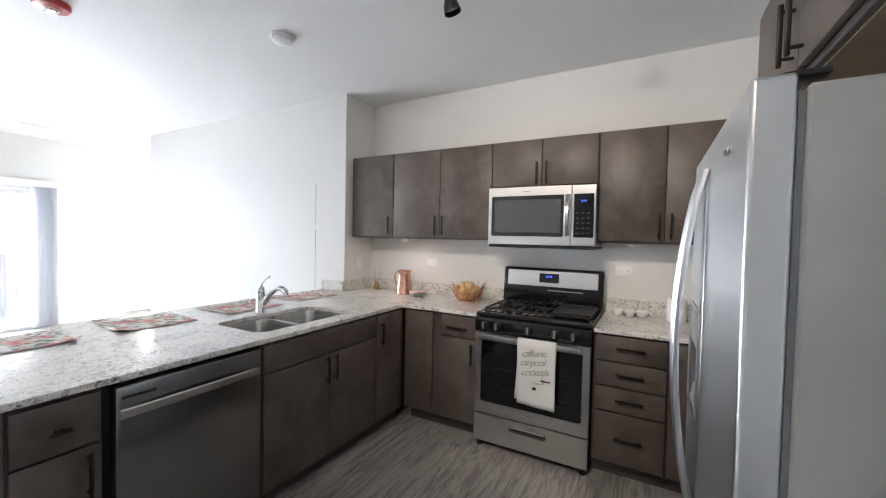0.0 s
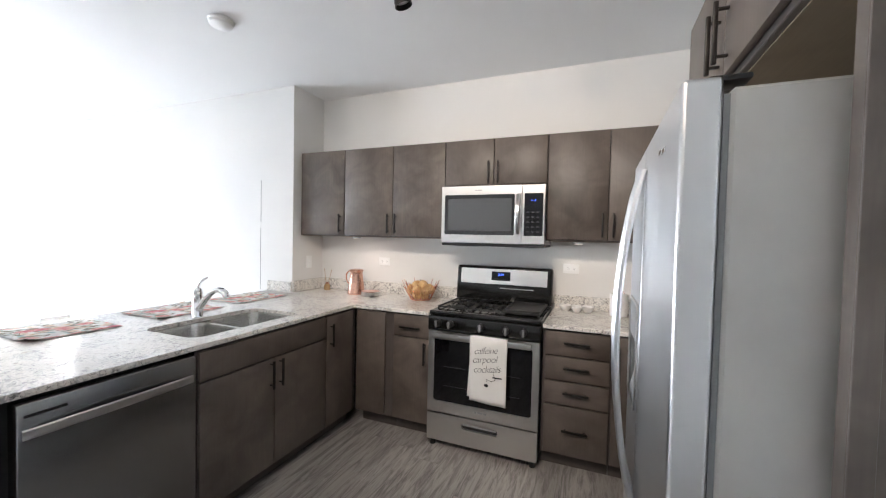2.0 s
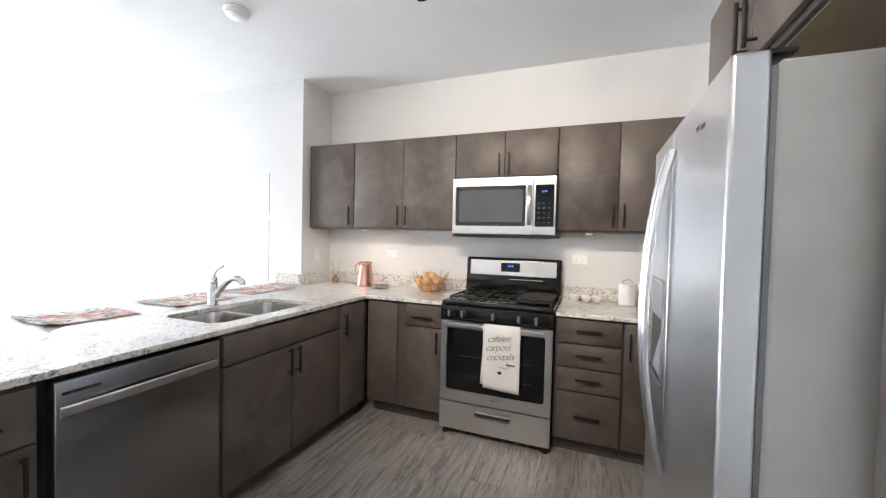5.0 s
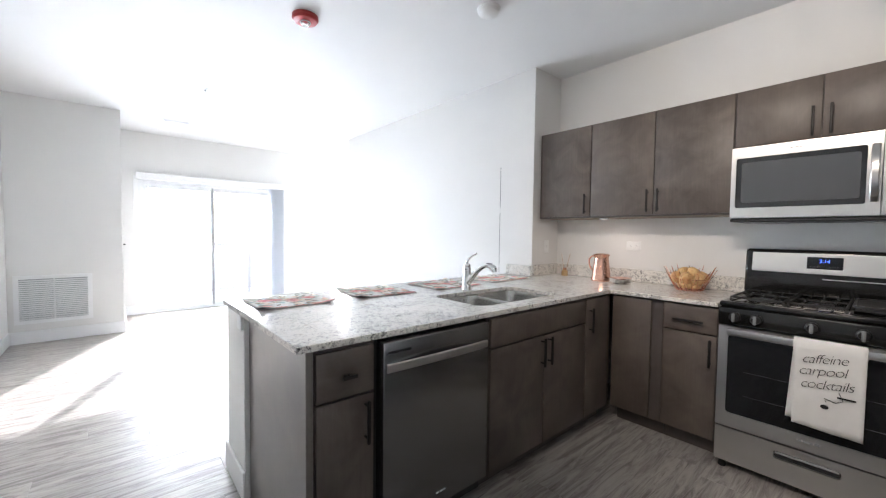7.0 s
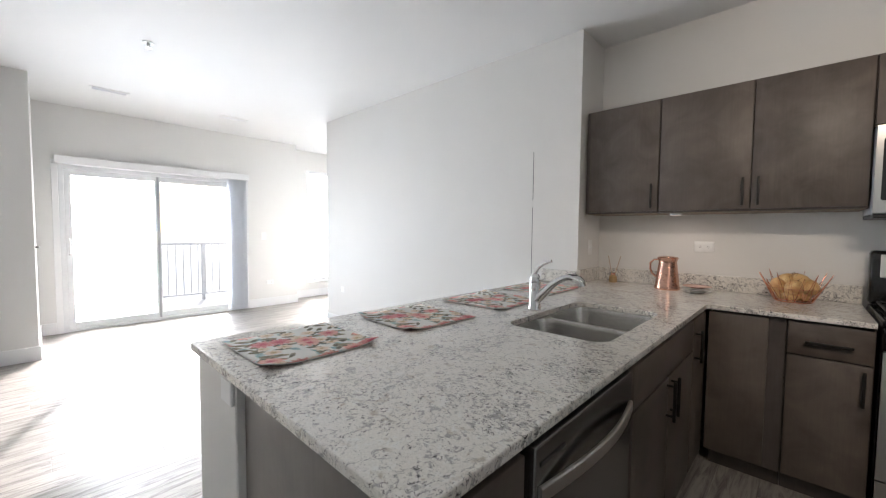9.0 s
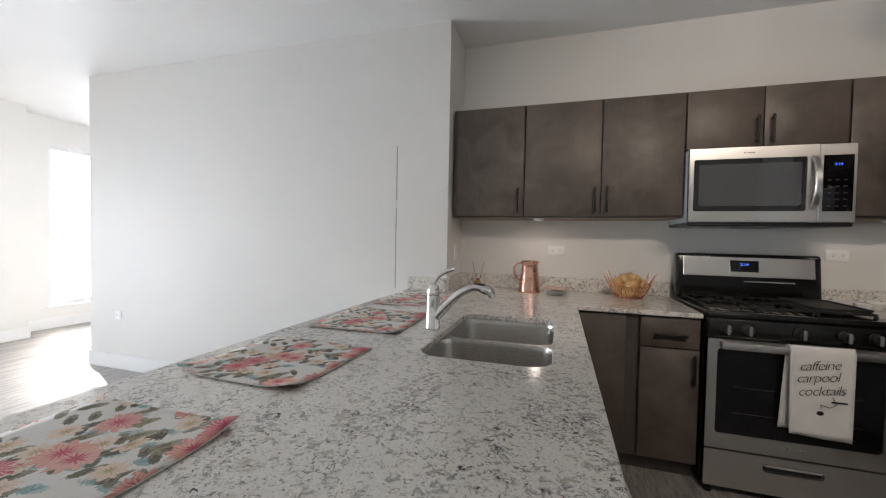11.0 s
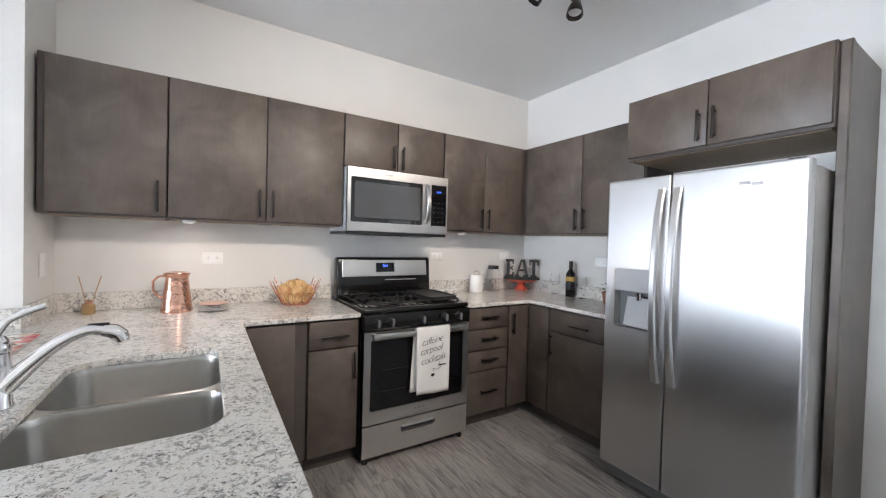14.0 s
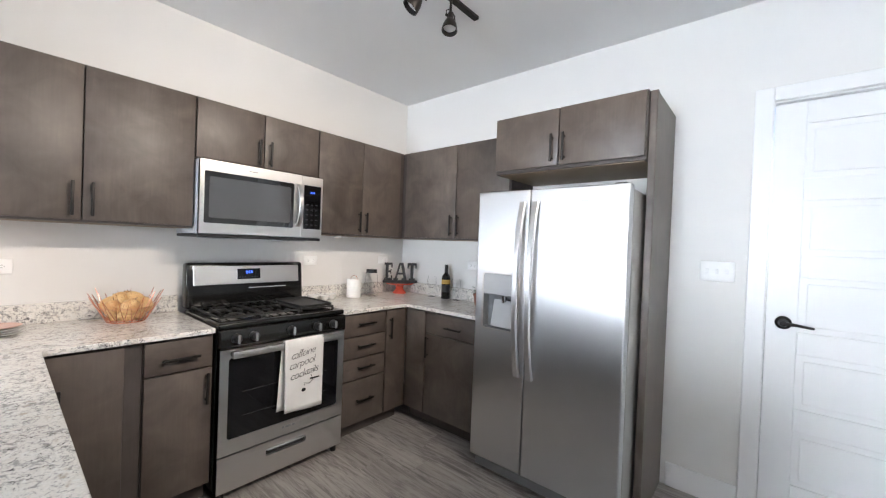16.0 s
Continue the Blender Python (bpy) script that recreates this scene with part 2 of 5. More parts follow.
def floral():
    """White cloth printed with brushed leaves and many-petalled blooms."""
    m = Nodes("floral_cloth", 0.85)
    v = m.coords()
    col = m.mix(m.noise(v, 14, 3), (0.84, 0.82, 0.79), (0.76, 0.735, 0.7))

    def calc(op, *args):
        n = m.add("Math", operation=op)
        for i, q in enumerate(args):
            if hasattr(q, "links"):
                m.link(q, n.inputs[i])
            else:
                n.inputs[i].default_value = q
        return n.outputs[0]

    def motifs(scale, size, stretch, turn, petals, pal, heart, keep_from, rag):
        """Scattered blots: petals is the count round each centre, 0 for leaves with a midrib."""
        nonlocal col
        spin, vec = m.add("Mapping"), m.add("Mapping")
        spin.inputs["Rotation"].default_value = (0, 0, turn)
        spin.inputs["Location"].default_value = (scale * 0.031, scale * 0.017, 0)
        vec.inputs["Scale"].default_value = (1, stretch, 0.01)
        m.link(v, spin.inputs["Vector"]), m.link(spin.outputs[0], vec.inputs["Vector"])
        vor = m.add("TexVoronoi", voronoi_dimensions="2D")
        vor.inputs["Scale"].default_value = scale
        m.link(vec.outputs[0], vor.inputs["Vector"])
        off, xy, rgb = m.add("VectorMath", operation="SUBTRACT"), m.add("SeparateXYZ"), m.add("SeparateColor")
        m.link(vec.outputs[0], off.inputs[0]), m.link(vor.outputs["Position"], off.inputs[1])
        m.link(off.outputs[0], xy.inputs[0]), m.link(vor.outputs["Color"], rgb.inputs[0])
        strokes = m.noise(v, scale * 4.5, 4, 0.65, 1.2)
        dist = vor.outputs["Distance"]
        if petals:
            angle = calc("ARCTAN2", xy.outputs[1], xy.outputs[0])
            phase = calc("MULTIPLY_ADD", rgb.outputs[2], 6.28, calc("MULTIPLY", strokes, 5.0))
            lobes = calc("SINE", calc("MULTIPLY_ADD", angle, float(petals), phase))
            edge = calc("MULTIPLY_ADD", lobes, 0.07, calc("MULTIPLY_ADD", strokes, rag, dist))
            fine = calc("SINE", calc("MULTIPLY_ADD", angle, petals * 2.0, calc("MULTIPLY_ADD", dist, 26.0, calc("MULTIPLY", strokes, 9.0))))
        else:
            edge = calc("MULTIPLY_ADD", strokes, rag, dist)
            fine = calc("SINE", calc("MULTIPLY_ADD", xy.outputs[1], scale * 9.0, calc("MULTIPLY", strokes, 12.0)))
        tone = m.ramp(rgb.outputs[0], [(0.1, pal[0]), (0.38, pal[1]), (0.62, pal[2]), (0.88, pal[3])])
        tone = m.mix(m.grey(m.step(fine, -0.2, 0.8), 0.0, 0.75), tone, heart[0])
        tone = m.mix(m.step(edge, size * 0.45 + rag * 0.5, size * 0.2 + rag * 0.5), tone, heart[1])
        inside = m.step(edge, size + rag * 0.5 + 0.012, size + rag * 0.5 - 0.012)
        col = m.mix(calc("MULTIPLY", inside, m.step(rgb.outputs[1], keep_from, keep_from + 0.02)), col, tone)

    olive = ((0.1, 0.09, 0.065), (0.22, 0.19, 0.12), (0.14, 0.13, 0.095), (0.3, 0.25, 0.17))
    motifs(27, 0.3, 0.55, 1.3, 0, ((0.34, 0.48, 0.47), (0.25, 0.4, 0.41), (0.45, 0.52, 0.5), (0.3, 0.42, 0.4)), ((0.6, 0.66, 0.63), (0.22, 0.36, 0.38)), 0.45, 0.6)
    motifs(29, 0.31, 0.42, 0.5, 0, olive, ((0.4, 0.36, 0.28), (0.12, 0.11, 0.08)), 0.3, 0.35)
    motifs(32, 0.3, 0.42, -0.8, 0, olive, ((0.36, 0.33, 0.26), (0.1, 0.09, 0.07)), 0.35, 0.35)
    motifs(15.5, 0.36, 1.0, 0.9, 9, ((0.72, 0.55, 0.42), (0.76, 0.6, 0.48), (0.68, 0.5, 0.38), (0.78, 0.63, 0.52)), ((0.84, 0.74, 0.64), (0.5, 0.36, 0.2)), 0.5, 0.3)
    motifs(11.5, 0.42, 1.0, 0.2, 11, ((0.66, 0.24, 0.2), (0.74, 0.4, 0.34), (0.6, 0.13, 0.17), (0.72, 0.33, 0.27)), ((0.8, 0.54, 0.47), (0.56, 0.1, 0.15)), 0.4, 0.3)
    m.set("Base Color", col)
    weave = m.add("TexWave")
    weave.inputs["Scale"].default_value = 220
    m.link(v, weave.inputs["Vector"])
    m.bump(weave.outputs["Fac"], 0.15, 0.001)
    return m.mat


FLORAL = floral()
TOWEL = plain("cotton_towel", (0.8, 0.79, 0.77), 0.9, 0, 500, 0.3)

# ---- mesh helpers ----


def bx(bm, x0, x1, y0, y1, z0, z1, bev=0.0, seg=1):
    """A box, with rounded edges where bev is given."""
    g = bmesh.ops.create_cube(bm, size=1.0)["verts"]
    for v in g:
        v.co = Vector(((x0 + x1) / 2 + v.co.x * (x1 - x0), (y0 + y1) / 2 + v.co.y * (y1 - y0), (z0 + z1) / 2 + v.co.z * (z1 - z0)))
    if bev:
        es = list({e for v in g for e in v.link_edges})
        bmesh.ops.bevel(bm, geom=es, offset=bev, segments=seg, affect="EDGES", profile=0.5, clamp_overlap=True)
    return bm


def box(x0, x1, y0, y1, z0, z1, bev=0.0, seg=1):
    return bx(bmesh.new(), x0, x1, y0, y1, z0, z1, bev, seg)


def lathe(bm, profile, n=24, at=(0, 0, 0), m=None):
    """A body of revolution round z from (radius, height) pairs."""
    rings = []
    for r, z in profile:
        if r < 1e-5:
            rings.append([bm.verts.new((0, 0, z))])
        else:
            rings.append([bm.verts.new((r * math.cos(2 * math.pi * i / n), r * math.sin(2 * math.pi * i / n), z)) for i in range(n)])
    for a, b in zip(rings, rings[1:]):
        for i in range(n):
            j = (i + 1) % n
            if len(a) == 1 and len(b) > 1:
                bm.faces.new((a[0], b[j], b[i]))
            elif len(b) == 1 and len(a) > 1:
                bm.faces.new((a[i], a[j], b[0]))
            elif len(a) > 1:
                bm.faces.new((a[i], a[j], b[j], b[i]))
    mm = Matrix.Translation(at) @ (m or Matrix())
    bmesh.ops.transform(bm, matrix=mm, verts=[v for r in rings for v in r])
    return bm


def turned(profile, n=24, at=(0, 0, 0), m=None):
    return lathe(bmesh.new(), profile, n, at, m)


def tube(bm, pts, r, n=10, flat=1.0):
    """A round bar through points; r is a radius or one for each point; flat squeezes it across."""
    pts = [Vector(p) for p in pts]
    rs = r if isinstance(r, (list, tuple)) else [r] * len(pts)
    rings, up = [], None
    for i, p in enumerate(pts):
        d = (pts[min(i + 1, len(pts) - 1)] - pts[max(i - 1, 0)]).normalized()
        if up is None:
            up = Vector((0, 0, 1)) if abs(d.z) < 0.9 else Vector((0, 1, 0))
        side = d.cross(up).normalized()
        up = side.cross(d).normalized()
        rings.append([bm.verts.new(p + rs[i] * (side * math.cos(2 * math.pi * k / n) + flat * up * math.sin(2 * math.pi * k / n))) for k in range(n)])
    for a, b in zip(rings, rings[1:]):
        for k in range(n):
            j = (k + 1) % n
            bm.faces.new((a[k], a[j], b[j], b[k]))
    bm.faces.new(rings[0][::-1]), bm.faces.new(rings[-1])
    return bm


def rod(pts, r, n=10, flat=1.0):
    return tube(bmesh.new(), pts, r, n, flat)


def strap(pts, across, wide, thick):
    """A flat bar with eased edges through points; across is the way its width lies, wide one value for each point."""
    bm, pts, across = bmesh.new(), [Vector(p) for p in pts], Vector(across)
    rings = []
    for i, p in enumerate(pts):
        d = (pts[min(i + 1, len(pts) - 1)] - pts[max(i - 1, 0)]).normalized()
        out = d.cross(across).normalized()
        w, h, e = wide[i] / 2, thick / 2, thick * 0.28
        rings.append([bm.verts.new(p + across * a + out * b) for a, b in ((w, h - e), (w - e, h), (e - w, h), (-w, h - e), (-w, e - h), (e - w, -h), (w - e, -h), (w, e - h))])
    for a, b in zip(rings, rings[1:]):
        for k in range(8):
            j = (k + 1) % 8
            bm.faces.new((a[k], a[j], b[j], b[k]))
    bm.faces.new(rings[0][::-1]), bm.faces.new(rings[-1])
    bmesh.ops.recalc_face_normals(bm, faces=bm.faces)
    return bm


def rrect(x0, x1, y0, y1, r, n=6):
    """The corners of a rectangle with round corners, anticlockwise."""
    out = []
    for cx, cy, a in ((x1 - r, y1 - r, 0), (x0 + r, y1 - r, 90), (x0 + r, y0 + r, 180), (x1 - r, y0 + r, 270)):
        for i in range(n + 1):
            t = radians(a + 90 * i / n)
            out.append((cx + r * math.cos(t), cy + r * math.sin(t)))
    return out


def slab(outline, holes, z0, z1):
    """A flat plate with holes, between two heights."""
    bm = bmesh.new()
    es = []
    for loop in (outline, *holes):
        vs = [bm.verts.new((x, y, z1)) for x, y in loop]
        es += [bm.edges.new((vs[i], vs[(i + 1) % len(vs)])) for i in range(len(vs))]
    bmesh.ops.triangle_fill(bm, use_beauty=True, use_dissolve=True, edges=es)
    top = list(bm.faces)
    for f in top:
        if f.normal.z < 0:
            f.normal_flip()
    ex = bmesh.ops.extrude_face_region(bm, geom=top)
    for v in ex["geom"]:
        if isinstance(v, bmesh.types.BMVert):
            v.co.z = z0
    bmesh.ops.recalc_face_normals(bm, faces=bm.faces)
    return bm


def loft(bm, loops):
    """Faces between closed loops of equal length; the last is capped."""
    rings = [[bm.verts.new(p) for p in l] for l in loops]
    n = len(rings[0])
    for a, b in zip(rings, rings[1:]):
        for i in range(n):
            bm.faces.new((a[i], a[(i + 1) % n], b[(i + 1) % n], b[i]))
    bm.faces.new(rings[-1])
    return bm


def lettering(body, size, depth, shear=0.0, spacing=1.0, thin=0.0):
    """Flat letters of the built-in font, as a mesh in the x-y plane, centred."""
    cu = bpy.data.curves.new("letters", "FONT")
    cu.body, cu.size, cu.extrude, cu.shear, cu.align_x = body, size, depth, shear, "CENTER"
    cu.space_character, cu.resolution_u, cu.offset = spacing, 3, thin
    ob = new("letters", cu)
    me = bpy.data.meshes.new_from_object(ob.evaluated_get(bpy.context.evaluated_depsgraph_get()))
    bm = bmesh.new()
    bm.from_mesh(me)
    bpy.data.objects.remove(ob), bpy.data.curves.remove(cu), bpy.data.meshes.remove(me)
    return bm


def mesh_of(name, bm, material, hard=32):
    bm.normal_update()
    for f in bm.faces:
        f.smooth = True
    for e in bm.edges:
        if len(e.link_faces) == 2 and e.calc_face_angle(0) > radians(hard):
            e.smooth = False
    if "steel" in material.name:
        uv = bm.loops.layers.uv.new("grain")
        for f in bm.faces:
            for l in f.loops:
                l[uv].uv = (l.vert.co.x, l.vert.co.y + l.vert.co.z)
    me = bpy.data.meshes.new(name)
    bm.to_mesh(me), bm.free()
    me.materials.append(material)
    return me


def part(name, bm, material, parent, label="", hard=32):
    ob = new(name, mesh_of(name, bm, material, hard))
    ob.parent = parent
    return tagged(ob, label)


def solo(name, bm, material, label, category, at=None, group="", kind="", hard=32):
    ob = new(name, mesh_of(name, bm, material, hard))
    if at is not None:
        ob.matrix_world = at if isinstance(at, Matrix) else pose(*at)
    return tagged(ob, label, category, group, kind)


def thing(name, m, label, category, group=""):
    ob = new(name)
    ob.empty_display_size = 0.1
    ob.matrix_world = m if isinstance(m, Matrix) else pose(*m)
    return tagged(ob, label, category, group)


def fixed(name, bm, material, label, category="", at=None):
    return solo(name, bm, material, label, category or name.rstrip("_0123456789"), at, "", "structure")


# ---- the room ----
H = 2.755
EAST, WEST, SOUTH = 1.9, -6.75, -4.15
PIER_X, PIER_Y = -1.46, -0.40
CORNER = -5.04                    # end of the long wall

fixed("wall_north", box(PIER_X - 0.12, EAST + 0.12, 0, 0.12, 0, H), WALL, "warm white painted wall behind the range", "wall")
bm = box(CORNER, PIER_X, PIER_Y, PIER_Y + 0.14, 0, H)
bx(bm, PIER_X - 0.12, PIER_X, PIER_Y + 0.14, -0.002, 0, H)
fixed("wall_living", bm, WALL, "long plain white wall beside the bar counter", "wall")
fixed("wall_alcove_east", box(CORNER, CORNER + 0.14, PIER_Y + 0.14, 2.5, 0, H), WALL, "white wall of the side room", "wall")
fixed("wall_alcove_north", box(-7.25, -5.03, 2.5, 2.62, 0, H), WALL, "white end wall of the side room", "wall")
fixed("wall_south", box(-6.9, EAST + 0.12, SOUTH - 0.12, SOUTH, 0, H), WALL, "plain white wall of the living room", "wall")
DOOR_A, DOOR_B, DOOR_H = -3.6, -2.78, 2.205
bm = box(EAST, EAST + 0.12, SOUTH, DOOR_A, 0, H)
bx(bm, EAST, EAST + 0.12, DOOR_B, 0, 0, H), bx(bm, EAST, EAST + 0.12, DOOR_A, DOOR_B, DOOR_H, H)
fixed("wall_east", bm, WALL, "white wall with a closed panel door", "wall")
SL_A, SL_B, SL_H = -2.97, -0.90, 2.05
bm = box(-6.9, WEST, SOUTH, SL_A, 0, H)
bx(bm, -6.9, WEST, SL_B, -0.03, 0, H), bx(bm, -6.9, WEST, SL_A, SL_B, SL_H, H)
fixed("wall_west", bm, WALL, "white wall round the sliding balcony door", "wall")
WN_A, WN_B, WN_0, WN_1 = 0.34, 1.6, 0.3, 2.4
bm = box(-7.25, -7.1, -0.18, WN_A, 0, H)
bx(bm, -7.25, -7.1, WN_B, 2.5, 0, H), bx(bm, -7.25, -7.1, WN_A, WN_B, 0, WN_0), bx(bm, -7.25, -7.1, WN_A, WN_B, WN_1, H)
bx(bm, -7.1, -6.9, -0.18, -0.03, 0, H)
fixed("wall_alcove_west", bm, WALL, "white wall with a tall sunlit window", "wall")
CL_X, CL_Y = -5.6, -3.17
fixed("closet_wall", box(WEST, CL_X, SOUTH, CL_Y, 0, H, 0.004), WALL, "white boxed-in corner for the heating unit", "wall")
bm = box(-7.25, EAST + 0.12, SOUTH - 0.12, 0.12, H, H + 0.1)
bx(bm, -7.25, -5.03, 0.12, 2.62, H, H + 0.1)
fixed("ceiling", bm, CEIL, "smooth white painted ceiling", "ceiling")


def baseboard(bm, x0, y0, x1, y1, side):
    """A board along a wall; side is the way it stands off the wall."""
    t, h = 0.014, 0.14
    if abs(x1 - x0) > abs(y1 - y0):
        a, b = sorted((y0, y0 + side * t))
        bx(bm, min(x0, x1), max(x0, x1), a, b, 0, h, 0.004)
    else:
        a, b = sorted((x0, x0 + side * t))
        bx(bm, a, b, min(y0, y1), max(y0, y1), 0, h, 0.004)


bm = bmesh.new()
baseboard(bm, CORNER - 0.014, PIER_Y, -1.7, PIER_Y, -1)
baseboard(bm, CORNER, PIER_Y, CORNER, 2.5, -1)
baseboard(bm, WEST, SL_B + 0.06, WEST, -0.016, 1)
baseboard(bm, WEST, CL_Y + 0.014, WEST, SL_A - 0.06, 1)
baseboard(bm, CL_X, SOUTH + 0.014, CL_X, CL_Y + 0.014, 1)
baseboard(bm, WEST + 0.014, CL_Y, CL_X, CL_Y, 1)
baseboard(bm, CL_X, SOUTH, EAST, SOUTH, 1)
baseboard(bm, -7.1, -0.016, -7.1, 2.5, 1)
baseboard(bm, -7.1, -0.03, WEST + 0.014, -0.03, 1)
baseboard(bm, EAST, -2.70, EAST, -2.36, -1)
baseboard(bm, EAST, SOUTH + 0.014, EAST, -3.68, -1)
fixed("baseboard", bm, TRIM, "white painted baseboard along the walls", "baseboard")

# thin dark strip in two lengths, with a short gap near 1.5 m
bm = box(-1.845, -1.8415, PIER_Y - 0.0015, PIER_Y, 0.916, 1.488)
bx(bm, -1.8435, -1.84, PIER_Y - 0.0015, PIER_Y, 1.547, 1.93)
fixed("trim_2", bm, SLOT, "thin dark vertical line on the white wall", "seam")

floor = fixed("floor", box(-7.25, EAST + 0.12, SOUTH - 0.12, 2.62, -0.12, -0.011), CONC, "grey wood-look plank floor", "floor")

# ---- openings ----


def panel_door():
    """A white door with five flat panels, a lever and its casing."""
    w, h = DOOR_B - DOOR_A - 0.01, DOOR_H - 0.015
    d = tagged(new("door_1"), "closed white five-panel door with a dark lever", "door", "", "structure")
    d.matrix_world = pose(EAST + 0.03, DOOR_B - 0.005, 0.008, 0, 0, -90)
    part("door_leaf", box(0, w, 0.012, 0.045, 0, h - 0.005), TRIM, d)
    st, rail = 0.125, 0.115
    ph = (h - 0.005 - 6 * rail - 0.1) / 5
    bm = box(0, st, 0, 0.013, 0, h - 0.005, 0.003)
    bx(bm, w - st, w, 0, 0.013, 0, h - 0.005, 0.003)
    z = 0.0
    for i in range(6):
        hh = rail + (0.1 if i == 0 else 0)
        bx(bm, st, w - st, 0, 0.013, z, min(z + hh, h - 0.005), 0.003)
        if i < 5:
            z += hh + ph
    part("door_frame", bm, TRIM, d)
    z = rail + 0.1
    for i in range(5):
        part("door_panel", box(st + 0.03, w - st - 0.03, 0.006, 0.0125, z + 0.03, z + ph - 0.03, 0.005), TRIM, d)
        z += ph + rail
    lev = part("door_handle", turned([(0, 0.0), (0.034, 0.0), (0.034, -0.01), (0.022, -0.018), (0.013, -0.05), (0, -0.052)], 24, (0.07, 0, 1.045), pose(0, 0, 0, -90)), BRONZE, d, "dark bronze lever handle")
    part("lever", rod([(0.07, -0.046, 1.045), (0.12, -0.05, 1.043), (0.185, -0.05, 1.036)], [0.009, 0.008, 0.006], 10), BRONZE, lev)
    for z in (0.25, 1.05, 1.85):
        part("hinge", box(w - 0.004, w + 0.008, -0.004, 0.006, z, z + 0.09, 0.002), BRONZE, d)
    bm = box(-0.085, -0.005, -0.046, -0.031, -0.008, h + 0.08, 0.004)
    bx(bm, w + 0.005, w + 0.085, -0.046, -0.031, -0.008, h + 0.08, 0.004)
    bx(bm, -0.005, w + 0.005, -0.046, -0.031, h + 0.006, h + 0.08, 0.004)
    bx(bm, -0.0005, w + 0.0005, -0.0305, 0.06, h - 0.003, h + 0.0055)
    bx(bm, -0.0045, -0.001, -0.031, 0.06, 0, h), bx(bm, w + 0.001, w + 0.0045, -0.031, 0.06, 0, h)
    c = fixed("trim", bm, TRIM, "white flat door casing", "door casing")
    c.matrix_world = d.matrix_world.copy()


panel_door()


def sliding_door():
    d = tagged(new("door_2"), "white sliding glass balcony door full of daylight", "sliding door", "", "structure")
    d.matrix_world = pose(WEST - 0.07, SL_A, 0)
    w = SL_B - SL_A
    bm = box(-0.06, 0.06, 0, 0.05, 0, SL_H, 0.003)
    bx(bm, -0.06, 0.06, w - 0.05, w, 0, SL_H, 0.003), bx(bm, -0.06, 0.06, 0.05, w - 0.05, SL_H - 0.05, SL_H, 0.003)
    bx(bm, -0.06, 0.06, 0.05, w - 0.05, 0, 0.035, 0.003)
    part("door_frame", bm, FRAMEW, d)
    mid = 0.97
    for a, b, x in ((0.05, mid + 0.03, 0.02), (mid - 0.03, w - 0.05, -0.025)):
        bm = box(x - 0.02, x + 0.02, a, a + 0.06, 0.036, SL_H - 0.051, 0.003)
        bx(bm, x - 0.02, x + 0.02, b - 0.06, b, 0.036, SL_H - 0.051, 0.003)
        bx(bm, x - 0.02, x + 0.02, a + 0.06, b - 0.06, 0.036, 0.11, 0.003), bx(bm, x - 0.02, x + 0.02, a + 0.06, b - 0.06, SL_H - 0.12, SL_H - 0.051, 0.003)
        sash = part("sash", bm, FRAMEW, d)
        pane = part("pane", box(x - 0.004, x + 0.004, a + 0.06, b - 0.06, 0.11, SL_H - 0.12), CLEAR, sash)
        pane.visible_shadow = False
    part("mullion_seal", box(0.041, 0.047, mid - 0.012, mid + 0.014, 0.04, SL_H - 0.06), GLARE_GREY, d, "weather seal between the sashes, greyed as in glare")
    part("pull", rod([(0.045, 0.08, 0.95), (0.075, 0.08, 0.97), (0.075, 0.08, 1.13), (0.045, 0.08, 1.15)], 0.009, 8), FRAMEW, d)
    bm = box(WEST, WEST + 0.012, SL_A - 0.06, SL_A, 0, SL_H, 0.003)
    bx(bm, WEST, WEST + 0.012, SL_B, SL_B + 0.06, 0, SL_H, 0.003), bx(bm, WEST, WEST + 0.012, SL_A - 0.06, SL_B + 0.06, SL_H, SL_H + 0.05, 0.003)
    fixed("trim_1", bm, TRIM, "white trim round the sliding door", "trim")
    b = thing("vertical_blind", (WEST + 0.06, SL_B, 0), "white vertical blind drawn aside under a valance", "blind")
    part("valance", box(-0.045, 0.06, -2.1, 0.055, 2.045, 2.14, 0.004), TRIM, b, "white boxed valance")
    for i in range(13):
        y = -0.012 - i * 0.0165
        bm = box(-0.042, 0.042, y - 0.0012, y + 0.0012, 0.03, 2.045)
        bmesh.ops.rotate(bm, verts=bm.verts, cent=(0, y, 0), matrix=Matrix.Rotation(radians(50 + 4 * math.sin(i * 1.7)), 3, "Z"))
        part("vane", bm, BLIND, b)
    part("wand", rod([(0.05, 0.03, 0.9), (0.05, 0.03, 2.045)], 0.004, 6), FRAMEW, b)


sliding_door()
bm = box(-7.2, -7.14, WN_A, WN_A + 0.05, WN_0, WN_1, 0.003)
bx(bm, -7.2, -7.14, WN_B - 0.05, WN_B, WN_0, WN_1, 0.003), bx(bm, -7.2, -7.14, WN_A + 0.05, WN_B - 0.05, WN_1 - 0.05, WN_1, 0.003)
bx(bm, -7.2, -7.14, WN_A + 0.05, WN_B - 0.05, WN_0, WN_0 + 0.05, 0.003)
win = tagged(new("window_1"), "tall white vinyl window in bright daylight", "window", "", "structure")
part("window_frame", bm, FRAMEW, win)
p = part("pane", box(-7.175, -7.167, WN_A + 0.05, WN_B - 0.05, WN_0 + 0.05, WN_1 - 0.05), CLEAR, win)
p.visible_shadow = False
part("window_sill", box(-7.14, -7.06, WN_A - 0.03, WN_B + 0.03, WN_0 - 0.025, WN_0 - 0.001, 0.004), TRIM, win)

